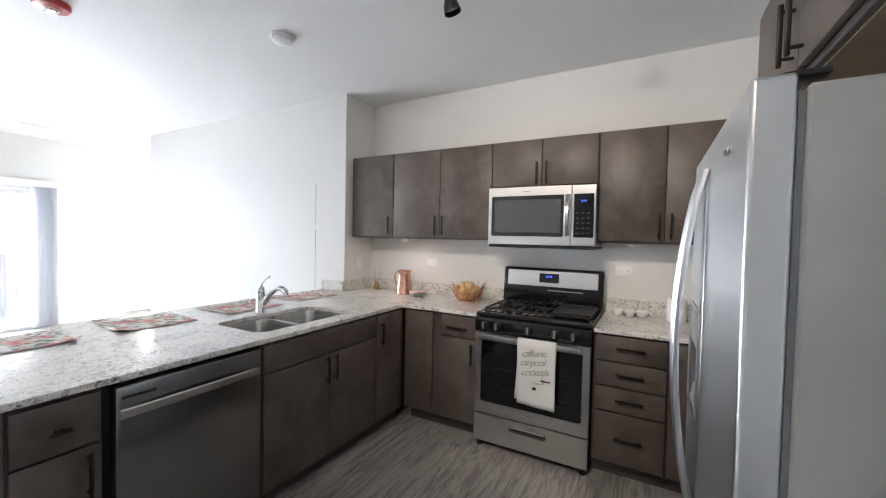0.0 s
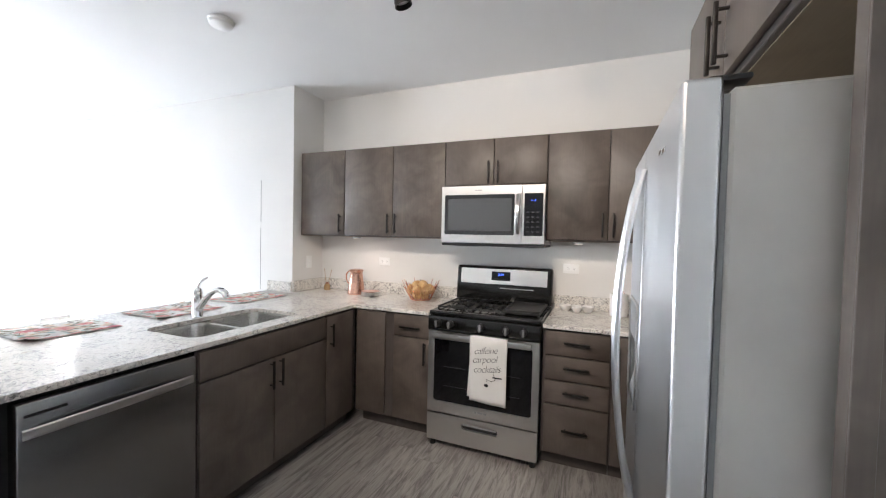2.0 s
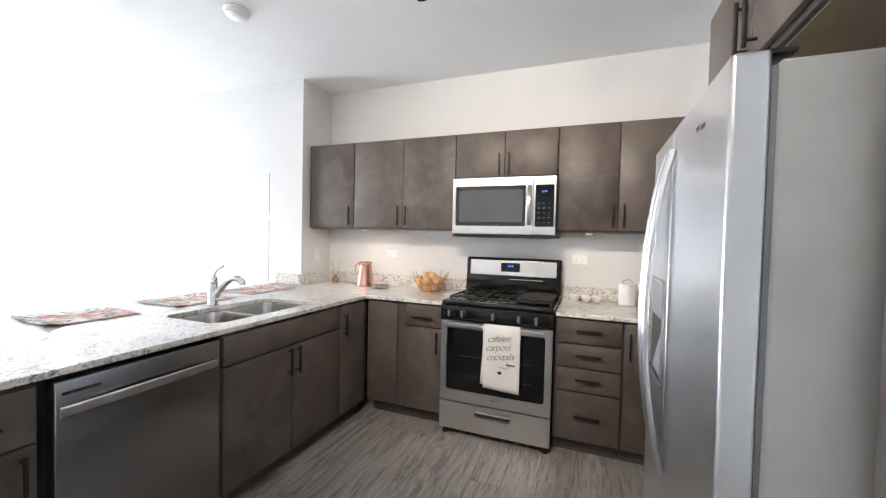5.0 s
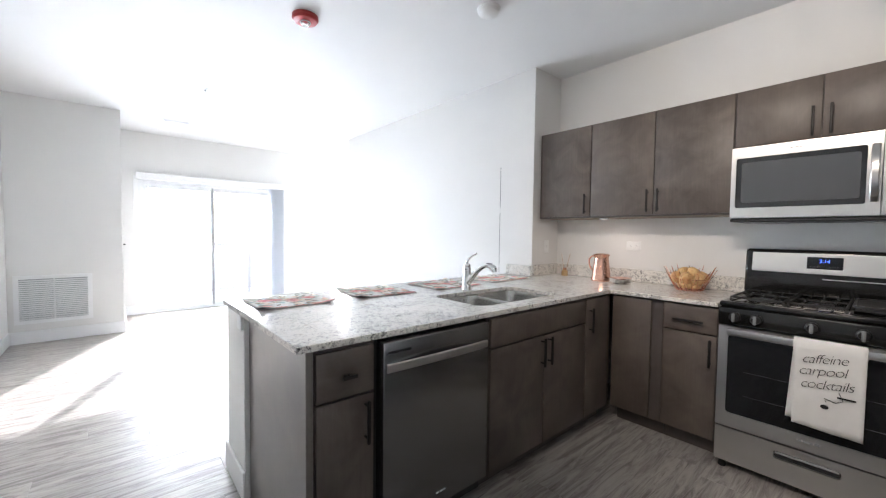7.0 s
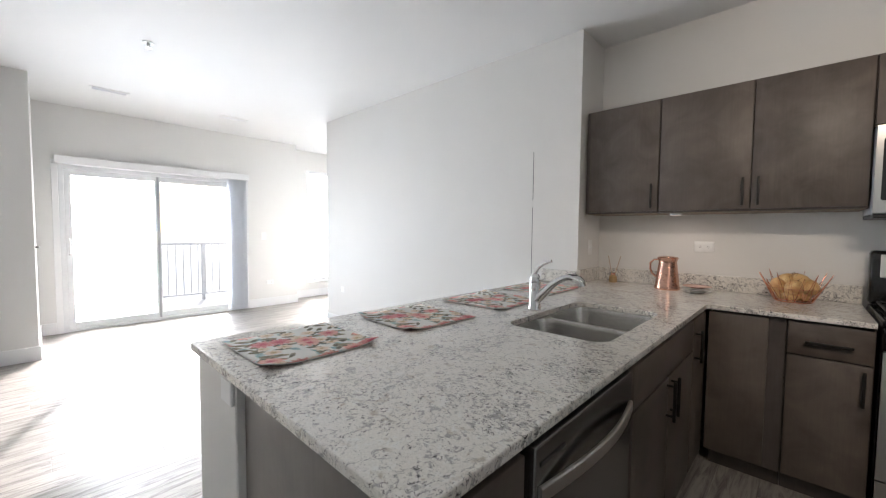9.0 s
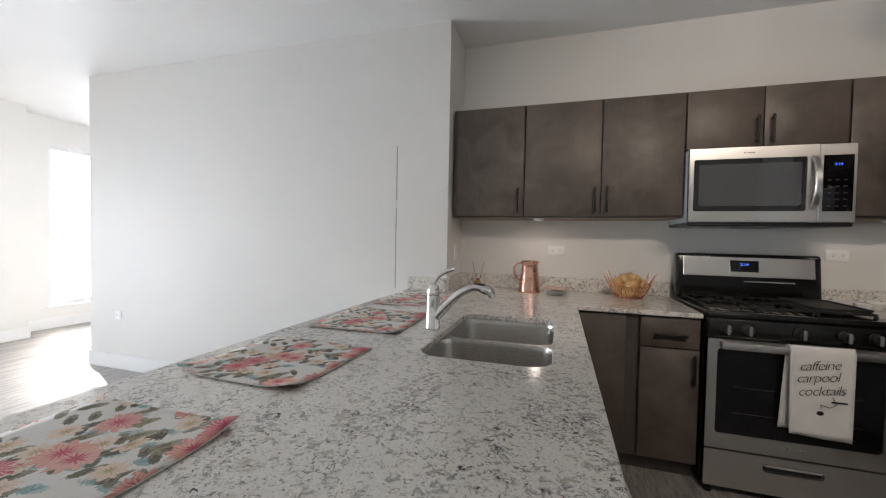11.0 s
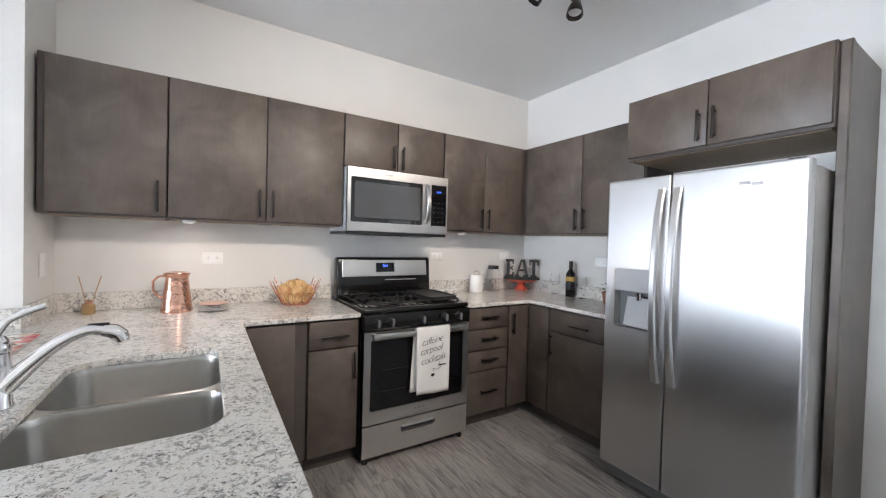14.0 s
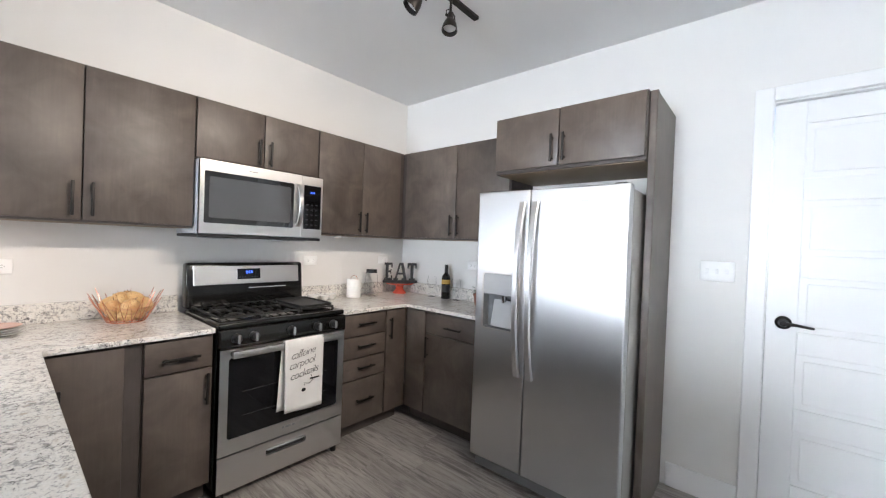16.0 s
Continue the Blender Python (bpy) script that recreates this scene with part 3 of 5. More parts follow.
# ---- outside ----
fixed("balcony", box(-8.4, -6.905, -3.6, 0.2, -0.18, -0.03, 0.01), CONC, "pale concrete balcony floor", "balcony")
fixed("ground", box(-400, -9.5, -300, 300, -3.3, -3.2), CONC, "pale ground far below the balcony", "ground")
rail = thing("balcony_railing", (-8.34, -3.6, -0.03), "metal balcony railing with upright bars, greyed as in glare", "railing")
part("top_rail", box(-0.025, 0.025, 0, 3.8, 1.02, 1.06, 0.006), GLARE_GREY, rail)
part("bottom_rail", box(-0.018, 0.018, 0, 3.8, 0.1, 0.13, 0.004), GLARE_GREY, rail)
for i in range(4):
    part("post", box(-0.025, 0.025, 0.02 + i * 1.24, 0.07 + i * 1.24, 0, 1.02, 0.004), GLARE_GREY, rail)
for i in range(31):
    part("baluster", box(-0.008, 0.008, 0.14 + i * 0.115, 0.156 + i * 0.115, 0.13, 1.02), GLARE_GREY, rail)

# ---- cabinets ----
TOP, SLAB = 0.916, 0.025           # worktop height and thickness


def pull(bm_parent, x, z, upright, length=0.16, y=-0.02):
    """A dark bar pull on two posts, on a front at y."""
    h = length / 2
    if upright:
        bm = box(x - 0.0062, x + 0.0062, y - 0.036, y - 0.024, z - h, z + h, 0.003, 2)
        for s in (-1, 1):
            bx(bm, x - 0.004, x + 0.004, y - 0.026, y, z + s * (h - 0.02) - 0.004, z + s * (h - 0.02) + 0.004, 0.0015)
    else:
        bm = box(x - h, x + h, y - 0.036, y - 0.024, z - 0.0062, z + 0.0062, 0.003, 2)
        for s in (-1, 1):
            bx(bm, x + s * (h - 0.02) - 0.004, x + s * (h - 0.02) + 0.004, y - 0.026, y, z - 0.004, z + 0.004, 0.0015)
    return part("handle", bm, BRONZE, bm_parent, "dark bronze bar handle")


def cabinet(name, m, w, d, z0, z1, fronts, label, group, toe=False, lip=True, body_top=None):
    """Local: x along the front, the front facing -y at y = 0; fronts are (kind, x0, x1, z0, z1, handle)."""
    c = thing(name, m, label, "cabinet", group)
    bm = box(0, w, 0, d, z0 + (0.1 if toe else 0), body_top or z1, 0.002)
    if body_top:
        bx(bm, 0, w, 0, 0.018, body_top, z1, 0.002)
    part("body", bm, CARCASS, c)
    if toe:
        part("toe_kick", box(0.001, w - 0.001, 0.07, 0.085, z0, z0 + 0.1), CARCASS, c)
    elif lip:
        part("bottom_panel", box(0.012, w - 0.012, 0.015, d - 0.01, z0 - 0.004, z0 - 0.0005), INSIDE, c, "pale unfinished underside")
    for kind, a, b, lo, hi, hd in fronts:
        f = part(kind, box(a, b, -0.02, -0.001, lo, hi, 0.0025, 2), WOODX if kind == "drawer" and hi - lo < 0.2 else WOOD, c)
        if hd:
            pull(f, hd[1], hd[2], hd[0] == "v", hd[3] if len(hd) > 3 else 0.16)
    return c


UB, UT = 1.43, 2.172              # wall cabinets
g = "wall cabinets"
YU = -0.315
cabinet("wall_cabinet", (-1.445, YU, 0), 0.489, 0.314, UB, UT, [("door", 0.03, 0.484, UB + 0.012, UT - 0.008, ("v", 0.452, 1.54))],
        "dark brown stained wall cabinet with one flat door", g)
cabinet("wall_cabinet", (-0.955, YU, 0), 0.928, 0.314, UB, UT, [("door", 0.004, 0.469, UB + 0.012, UT - 0.008, ("v", 0.437, 1.54)), ("door", 0.475, 0.924, UB + 0.012, UT - 0.008, ("v", 0.507, 1.54))],
        "dark brown stained wall cabinet with two flat doors", g)
cabinet("wall_cabinet", (-0.026, YU, 0), 0.762, 0.314, 1.822, UT, [("door", 0.004, 0.377, 1.832, UT - 0.008, ("v", 0.345, 1.92)), ("door", 0.383, 0.757, 1.832, UT - 0.008, ("v", 0.415, 1.92))],
        "short dark brown cabinet above the microwave", g, lip=False)
cabinet("wall_cabinet", (0.737, YU, 0), 0.843, 0.314, UB, UT, [("door", 0.006, 0.39, UB + 0.012, UT - 0.008, ("v", 0.36, 1.54)), ("door", 0.396, 0.79, UB + 0.012, UT - 0.008, ("v", 0.426, 1.54))],
        "dark brown stained corner wall cabinet with two flat doors", g)
cabinet("wall_cabinet", (1.585, -0.002, 0, 0, 0, -90), 1.405, 0.314, UB, UT, [("door", 0.365, 0.925, UB + 0.012, UT - 0.008, ("v", 0.893, 1.54)), ("door", 0.931, 1.398, UB + 0.012, UT - 0.008, ("v", 0.963, 1.54))],
        "dark brown stained wall cabinet over the side counter", g)
fc = cabinet("fridge_cabinet", (1.38, -1.41, 0, 0, 0, -90), 0.889, 0.518, 1.858, 2.213, [("door", 0.004, 0.427, 1.876, 2.207, ("v", 0.394, 1.975)), ("door", 0.433, 0.884, 1.876, 2.207, ("v", 0.466, 1.975))],
             "deep dark brown cabinet above the refrigerator", g)
part("end_panel", box(0.89, 0.922, 0.03, 0.518, 0, 2.213, 0.002), PANELW, fc, "full-height dark wood end panel")
part("edge_strip", box(0.9225, 0.9255, 0.03, 0.062, 0, 2.213, 0.001), PANELW, fc)

g = "base cabinets"
YB, D = -0.605, 0.6
FB, FT = 0.112, 0.876
cabinet("base_cabinet", (-0.295, YB, 0), 0.294, D, 0, 0.89, [("drawer", 0.006, 0.289, 0.722, FT, ("h", 0.147, 0.79)), ("door", 0.006, 0.289, FB, 0.713, ("v", 0.262, 0.615))],
        "narrow dark brown base cabinet beside the range", g, True)
cabinet("corner_cabinet", (-0.598, YB, 0), 0.302, D, 0, 0.89, [("door", -0.012, 0.236, FB, FT, None)], "dark brown blind corner base cabinet", g, True)
cabinet("base_cabinet", (0.772, YB, 0), 0.397, D, 0, 0.89, [("drawer", 0.018, 0.388, lo, hi, ("h", 0.203, (lo + hi) / 2 + 0.01, 0.15)) for lo, hi in ((0.728, FT), (0.575, 0.718), (0.424, 0.565), (FB, 0.414))],
        "dark brown base cabinet with four drawers", g, True)
cabinet("corner_cabinet", (1.17, YB, 0), 0.2, D, 0, 0.89, [("door", 0.006, 0.202, FB, FT, ("v", 0.034, 0.745))], "dark brown corner base cabinet with a folding door", g, True)
cabinet("corner_cabinet", (1.395, -0.605, 0, 0, 0, -90), 0.228, 0.5, 0, 0.89, [("door", 0.024, 0.222, FB, FT, None)], "dark brown corner base cabinet panel", g, True)
cabinet("base_cabinet", (1.395, -0.834, 0, 0, 0, -90), 0.567, 0.5, 0, 0.89, [("drawer", 0.006, 0.561, 0.722, FT, ("h", 0.28, 0.79, 0.15)), ("door", 0.006, 0.561, FB, 0.713, ("v", 0.034, 0.62))],
        "dark brown base cabinet with one drawer and one door", g, True)
XP = -0.64                        # peninsula fronts
cabinet("base_cabinet", (XP, -2.725, 0, 0, 0, 90), 0.236, 0.6, 0, 0.89, [("drawer", 0.006, 0.226, 0.705, FT, ("h", 0.116, 0.785, 0.055)), ("door", 0.006, 0.226, FB, 0.695, ("v", 0.19, 0.6))],
        "narrow dark brown base cabinet at the counter's end", g, True)
cabinet("sink_cabinet", (XP, -1.857, 0, 0, 0, 90), 0.896, 0.6, 0, 0.89, [("panel", 0.005, 0.891, 0.735, FT, None), ("door", 0.005, 0.446, FB, 0.725, ("v", 0.416, 0.64)), ("door", 0.452, 0.891, FB, 0.725, ("v", 0.482, 0.64))],
        "dark brown sink base cabinet with two doors", g, True, body_top=0.675)
cabinet("corner_cabinet", (XP, -0.96, 0, 0, 0, 90), 0.355, 0.6, 0, 0.89, [("door", 0.006, 0.3, FB, FT, ("v", 0.04, 0.745))], "dark brown corner base cabinet with an upright handle", g, True)
solo("end_panel", box(-1.345, XP + 0.012, -2.752, -2.727, 0, 0.89, 0.002), SHEEN_WOOD, "dark stained wood end panel of the bar", "panel")
bm = box(-1.69, -1.347, -2.775, PIER_Y - 0.016, 0, 0.889, 0.004)
fixed("wall_bar", bm, WALL, "white painted low wall under the bar counter", "wall")
bm = box(-1.704, -1.335, -2.789, -2.776, 0, 0.14, 0.004)
bx(bm, -1.704, -1.691, -2.776, PIER_Y - 0.016, 0, 0.14, 0.004)
fixed("baseboard_1", bm, TRIM, "white baseboard of the low bar wall", "baseboard")
solo("bracket", box(-1.43, -1.349, -2.7865, -2.7755, 0.82, 0.889, 0.003), TRIM, "small white painted block under the counter's end", "bracket")

# ---- worktops ----
SK = (-1.145, -0.735, -1.80, -1.09)
left_top = [(-1.461, -0.001), (-0.003, -0.001), (-0.003, -0.648), (-0.60, -0.648), (-0.618, -0.666), (-0.618, -2.783), (-0.622, -2.787), (-1.738, -2.787), (-1.745, -2.78), (-1.745, PIER_Y - 0.002), (-1.461, PIER_Y - 0.002)]
top = solo("countertop", slab(left_top, [rrect(SK[0], SK[1], SK[2], SK[3], 0.07)], TOP - SLAB, TOP), GRANITE, "polished speckled grey and white granite countertop with sink cut-out", "countertop")
top2 = solo("countertop", slab([(0.773, -0.001), (1.899, -0.001), (1.899, -1.403), (1.355, -1.403), (1.355, -0.648), (0.773, -0.648)], [], TOP - SLAB, TOP), GRANITE, "polished speckled granite countertop in the corner", "countertop")
for o in (top, top2):
    b = o.modifiers.new("edge", "BEVEL")
    b.width, b.segments, b.limit_method = 0.003, 2, "ANGLE"
solo("backsplash", box(PIER_X, -0.004, -0.021, -0.001, TOP + 0.0005, TOP + 0.1, 0.002), GRANITE, "low speckled granite backsplash on the wall", "backsplash", group="backsplashes")
solo("backsplash", box(PIER_X + 0.0005, PIER_X + 0.02, PIER_Y + 0.001, -0.022, TOP + 0.0005, TOP + 0.1, 0.002), GRANITE, "short granite backsplash on the wall's return", "backsplash", group="backsplashes")
solo("backsplash", box(-1.74, PIER_X + 0.001, PIER_Y - 0.021, PIER_Y - 0.001, TOP + 0.0005, TOP + 0.09, 0.002), GRANITE, "short granite backsplash at the bar's end", "backsplash", group="backsplashes")
solo("backsplash", box(0.775, 1.878, -0.021, -0.001, TOP + 0.0005, TOP + 0.1, 0.002), GRANITE, "low speckled granite backsplash in the corner", "backsplash", group="backsplashes")
solo("backsplash", box(1.879, 1.899, -1.40, -0.001, TOP + 0.0005, TOP + 0.1, 0.002), GRANITE, "low speckled granite backsplash beside the refrigerator", "backsplash", group="backsplashes")


# ---- sink and tap ----
def sink():
    s = thing("sink", (0, 0, TOP - SLAB - 0.002), "undermount double-bowl brushed steel sink", "sink")
    x0, x1, y0, y1 = SK
    ym = (y0 + y1) / 2 - 0.02
    zb = -0.19
    for a, b, r in ((y0 - 0.006, ym - 0.009, 0.07), (ym + 0.009, y1 + 0.006, 0.07)):
        loops = []
        for inset, z, rr in ((-0.0, 0.0, r), (0.004, -0.02, r), (0.01, zb + 0.035, r - 0.004), (0.02, zb + 0.012, r - 0.01), (0.045, zb, r - 0.02)):
            loops.append([(px, py, z) for px, py in rrect(x0 - 0.006 + inset, x1 + 0.006 - inset, a + inset, b - inset, rr)])
        bowl = part("bowl", loft(bmesh.new(), loops), SINKST, s, hard=60)
        cy = (a + b) / 2
        cx = (x0 + x1) / 2
        part("drain", turned([(0, zb + 0.002), (0.02, zb + 0.002), (0.03, zb + 0.005), (0.044, zb + 0.004), (0.046, zb + 0.0005)], 24, (cx, cy, 0)), CHROME, bowl)
    outer = [(x, y) for x, y in rrect(x0 - 0.03, x1 + 0.03, y0 - 0.03, y1 + 0.03, 0.08)]
    h1 = rrect(x0 - 0.006, x1 + 0.006, y0 - 0.006, ym - 0.009, 0.07)
    h2 = rrect(x0 - 0.006, x1 + 0.006, ym + 0.009, y1 + 0.006, 0.07)
    part("rim", slab(outer, [h1, h2], -0.0035, 0.0), SINKST, s)


sink()


def faucet():
    f = thing("faucet", (-1.203, -1.455, TOP), "polished chrome pull-out kitchen faucet", "faucet")
    part("base", turned([(0, 0), (0.032, 0), (0.032, 0.006), (0.029, 0.012), (0.0275, 0.1), (0.026, 0.135), (0.0, 0.135)], 28), CHROME, f)
    part("cap", turned([(0.0, 0.136), (0.026, 0.136), (0.027, 0.148), (0.024, 0.165), (0.016, 0.176), (0.0, 0.179)], 28), CHROME, f)
    pts, rs = [], []
    for i in range(17):
        t = i / 16
        x = 0.012 + 0.195 * t
        z = 0.05 + 0.125 * math.sin(math.pi / 2 * min(1.0, t / 0.88)) - 0.008 * max(0.0, t - 0.8) / 0.2
        pts.append((x, 0.012 * t, z)), rs.append(0.0135 + 0.012 * (1 - t) ** 2.5)
    x, y, z = pts[-1]
    sp = part("spout", rod(pts, rs, 16), CHROME, f)
    part("spray_head", rod([(x - 0.014, y, z + 0.003), (x + 0.008, y, z - 0.002), (x + 0.022, y, z - 0.014), (x + 0.026, y, z - 0.03)], [0.0165, 0.0195, 0.0195, 0.017], 16), CHROME, f)
    bm = box(-0.022, 0.022, -0.007, 0.007, -0.003, 0.003, 0.0025, 2)
    bmesh.ops.translate(bm, verts=bm.verts, vec=(x - 0.022, y, z + 0.0195))
    part("spray_button", bm, BLACK, f, "black spray button")
    part("lever", rod([(-0.008, 0, 0.155), (0.0, 0, 0.186), (0.02, 0, 0.213), (0.05, 0, 0.231), (0.086, 0.0, 0.245)], [0.016, 0.011, 0.0085, 0.008, 0.0075], 14, 0.5), CHROME, f)


faucet()


# ---- appliances ----
def gas_range():
    r = thing("gas_range", (0.01, 0, 0.012), "stainless and black gas range with a dish towel over its door", "range")
    W, F = 0.755, -0.648
    part("body", box(0, W, F + 0.03, -0.03, 0.036, 0.895, 0.003), BLACK, r)
    for x in (0.035, W - 0.035):
        for y in (F + 0.012, -0.08):
            part("foot", turned([(0, -0.012), (0.018, -0.012), (0.02, -0.004), (0.012, 0.036), (0, 0.036)], 12, (x, y, 0)), BLACK, r)
    top_ = part("cooktop", box(-0.002, W + 0.002, F - 0.012, -0.1, 0.893, 0.922, 0.008, 3), ENAMEL, r, "black enamelled cooktop")
    for x, y, s in ((0.15, -0.2, 0.036), (0.15, -0.47, 0.046), (0.377, -0.33, 0.04), (0.6, -0.2, 0.036), (0.6, -0.47, 0.05)):
        bn = part("burner", turned([(s + 0.014, 0.9215), (s + 0.01, 0.926), (s, 0.927), (s, 0.931), (0, 0.931)], 24, (x, y, 0)), KEYPAD, top_)
        part("burner_cap", turned([(s - 0.004, 0.9312), (s - 0.003, 0.936), (0, 0.937)], 24, (x, y, 0)), IRON, bn)
    for gx0, gx1 in ((0.025, 0.262), (0.267, 0.489), (0.494, 0.731)):
        bm = bmesh.new()
        za, zb = 0.933, 0.944
        for x in (gx0, gx1 - 0.012):
            bx(bm, x, x + 0.012, -0.575, -0.115, za, zb, 0.003)
        for y in (-0.575, -0.352, -0.127):
            bx(bm, gx0 + 0.0125, gx1 - 0.0125, y, y + 0.012, za, zb, 0.003)
        n = 4
        for i in range(1, n):
            x = gx0 + (gx1 - gx0) * i / n - 0.005
            for ya, yb in ((-0.56, -0.50), (-0.43, -0.355), (-0.338, -0.28), (-0.2, -0.13)):
                bx(bm, x, x + 0.01, ya, yb, za, zb, 0.002)
        for x in (gx0, gx1 - 0.012):
            for y in (-0.575, -0.127):
                bx(bm, x, x + 0.012, y, y + 0.012, 0.9215, za - 0.0005)
        part("grate", bm, IRON, r, "black cast-iron grate")
    gr = part("griddle", slab(rrect(0.505, 0.725, -0.56, -0.2, 0.02), [], 0.9445, 0.951), IRON, r, "flat cast-iron griddle plate")
    bm = slab(rrect(0.5, 0.73, -0.565, -0.195, 0.024), [rrect(0.51, 0.72, -0.555, -0.205, 0.018)], 0.9515, 0.959)
    part("griddle_rim", bm, IRON, gr)
    cp = part("control_panel", box(0, W, F - 0.035, F + 0.029, 0.795, 0.892, 0.008, 2), ENAMEL, r, "glossy black control panel")
    for x in (0.075, 0.165, 0.377, 0.545, 0.655):
        kb = part("knob", turned([(0.0265, 0.0), (0.027, 0.006), (0.021, 0.012), (0.0195, 0.03), (0.017, 0.034), (0, 0.034)], 24, (x, F - 0.0355, 0.845), pose(0, 0, 0, 90)), BLACK, cp, "black control knob with a raised grip")
        part("knob_face", box(x - 0.007, x + 0.007, F - 0.079, F - 0.07, 0.822, 0.868, 0.004, 2), NICHE, kb)
    # oven door
    d = part("oven_door", slab([(0.003, 0.232), (W - 0.003, 0.232), (W - 0.003, 0.788), (0.003, 0.788)], [rrect(0.046, W - 0.046, 0.31, 0.742, 0.018)], 0.0, 0.045), STEEL, r, "brushed steel oven door")
    for v in d.data.vertices:
        x, y, z = v.co
        v.co = (x, F - z + 0.02, y)
    d.data.flip_normals()
    part("door_glass", box(0.038, W - 0.038, F - 0.02, F + 0.0, 0.302, 0.75), DGLASS, d, "black oven window")
    bm = bmesh.new()
    for z in (0.42, 0.55):
        tube(bm, [(0.12, F - 0.0215, z), (W - 0.12, F - 0.0215, z)], 0.0012, 6)
    part("oven_rack", bm, KEYPAD, d)
    hb = part("door_handle", box(0.05, W - 0.05, F - 0.076, F - 0.054, 0.748, 0.784, 0.003, 2), STEEL, d, "flat steel towel-bar handle")
    for x in (0.052, W - 0.08):
        part("handle_post", box(x, x + 0.028, F - 0.0535, F - 0.026, 0.752, 0.78, 0.004), STEEL, hb)
    for i, w_ in enumerate((0.012, 0.02, 0.014, 0.018)):
        part("badge", box(0.345 + i * 0.02, 0.345 + i * 0.02 + w_, F - 0.0268, F - 0.0252, 0.272, 0.284, 0.002), LGREY, d)
    dr = part("drawer", slab([(0.003, 0.036), (W - 0.003, 0.036), (W - 0.003, 0.224), (0.003, 0.224)], [rrect(0.255, 0.5, 0.145, 0.187, 0.016)], 0.0, 0.045), STEEL, r, "brushed steel warming drawer")
    for v in dr.data.vertices:
        x, y, z = v.co
        v.co = (x, F - z + 0.02, y)
    dr.data.flip_normals()
    part("recessed_pull", box(0.245, 0.51, F - 0.008, F + 0.003, 0.137, 0.195, 0.002), BLACK, dr)
    part("pull_lip", box(0.262, 0.493, F - 0.03, F - 0.0085, 0.173, 0.184, 0.004, 2), LGREY, dr)
    # backguard
    bm = box(-0.002, W + 0.002, -0.125, -0.025, 0.923, 1.205, 0.018, 3)
    bg = part("backguard", bm, ENAMEL, r, "black backguard with steel face")
    for v in bg.data.vertices:
        if v.co.z > 1.0 and v.co.y < -0.07:
            v.co.y += (v.co.z - 1.0) * 0.12
    tilt = math.atan(0.12)

    def yface(z):
        return -0.125 + (z - 1.0) * 0.12
    for nm, x0, x1, z0, z1, mt, t_ in (("steel_panel", 0.035, W - 0.035, 1.065, 1.185, STEEL, 0.0035), ("display", 0.29, 0.44, 1.095, 1.165, DGLASS, 0.0065)):
        bm = box(x0, x1, -t_, 0.004, -(z1 - z0) / 2, (z1 - z0) / 2, 0.002)
        bmesh.ops.rotate(bm, verts=bm.verts, cent=(0, 0, 0), matrix=Matrix.Rotation(-tilt, 3, "X"))
        bmesh.ops.translate(bm, verts=bm.verts, vec=(0, yface((z0 + z1) / 2), (z0 + z1) / 2))
        q = part(nm, bm, mt, bg)
        if nm == "display":
            bm = lettering("2:14", 0.026, 0.0003)
            bmesh.ops.transform(bm, matrix=Matrix.Translation((0.365, yface(1.138) - 0.0075, 1.134)) @ pose(0, 0, 0, 90 - math.degrees(tilt)), verts=bm.verts)
            part("clock_digits", bm, glow("clock_blue", (0.06, 0.16, 1.0), 1.1), q)
            for i in range(6):
                x = 0.302 + (i % 3) * 0.016 + (0.08 if i > 2 else 0)
                part("button", box(x, x + 0.009, yface(1.112) - 0.0085, yface(1.112) - 0.0045, 1.107, 1.112), KEYPAD, q)
    part("vent", box(0.36, 0.62, -0.127, -0.124, 1.035, 1.041), LGREY, bg)
    return r


gas_range()


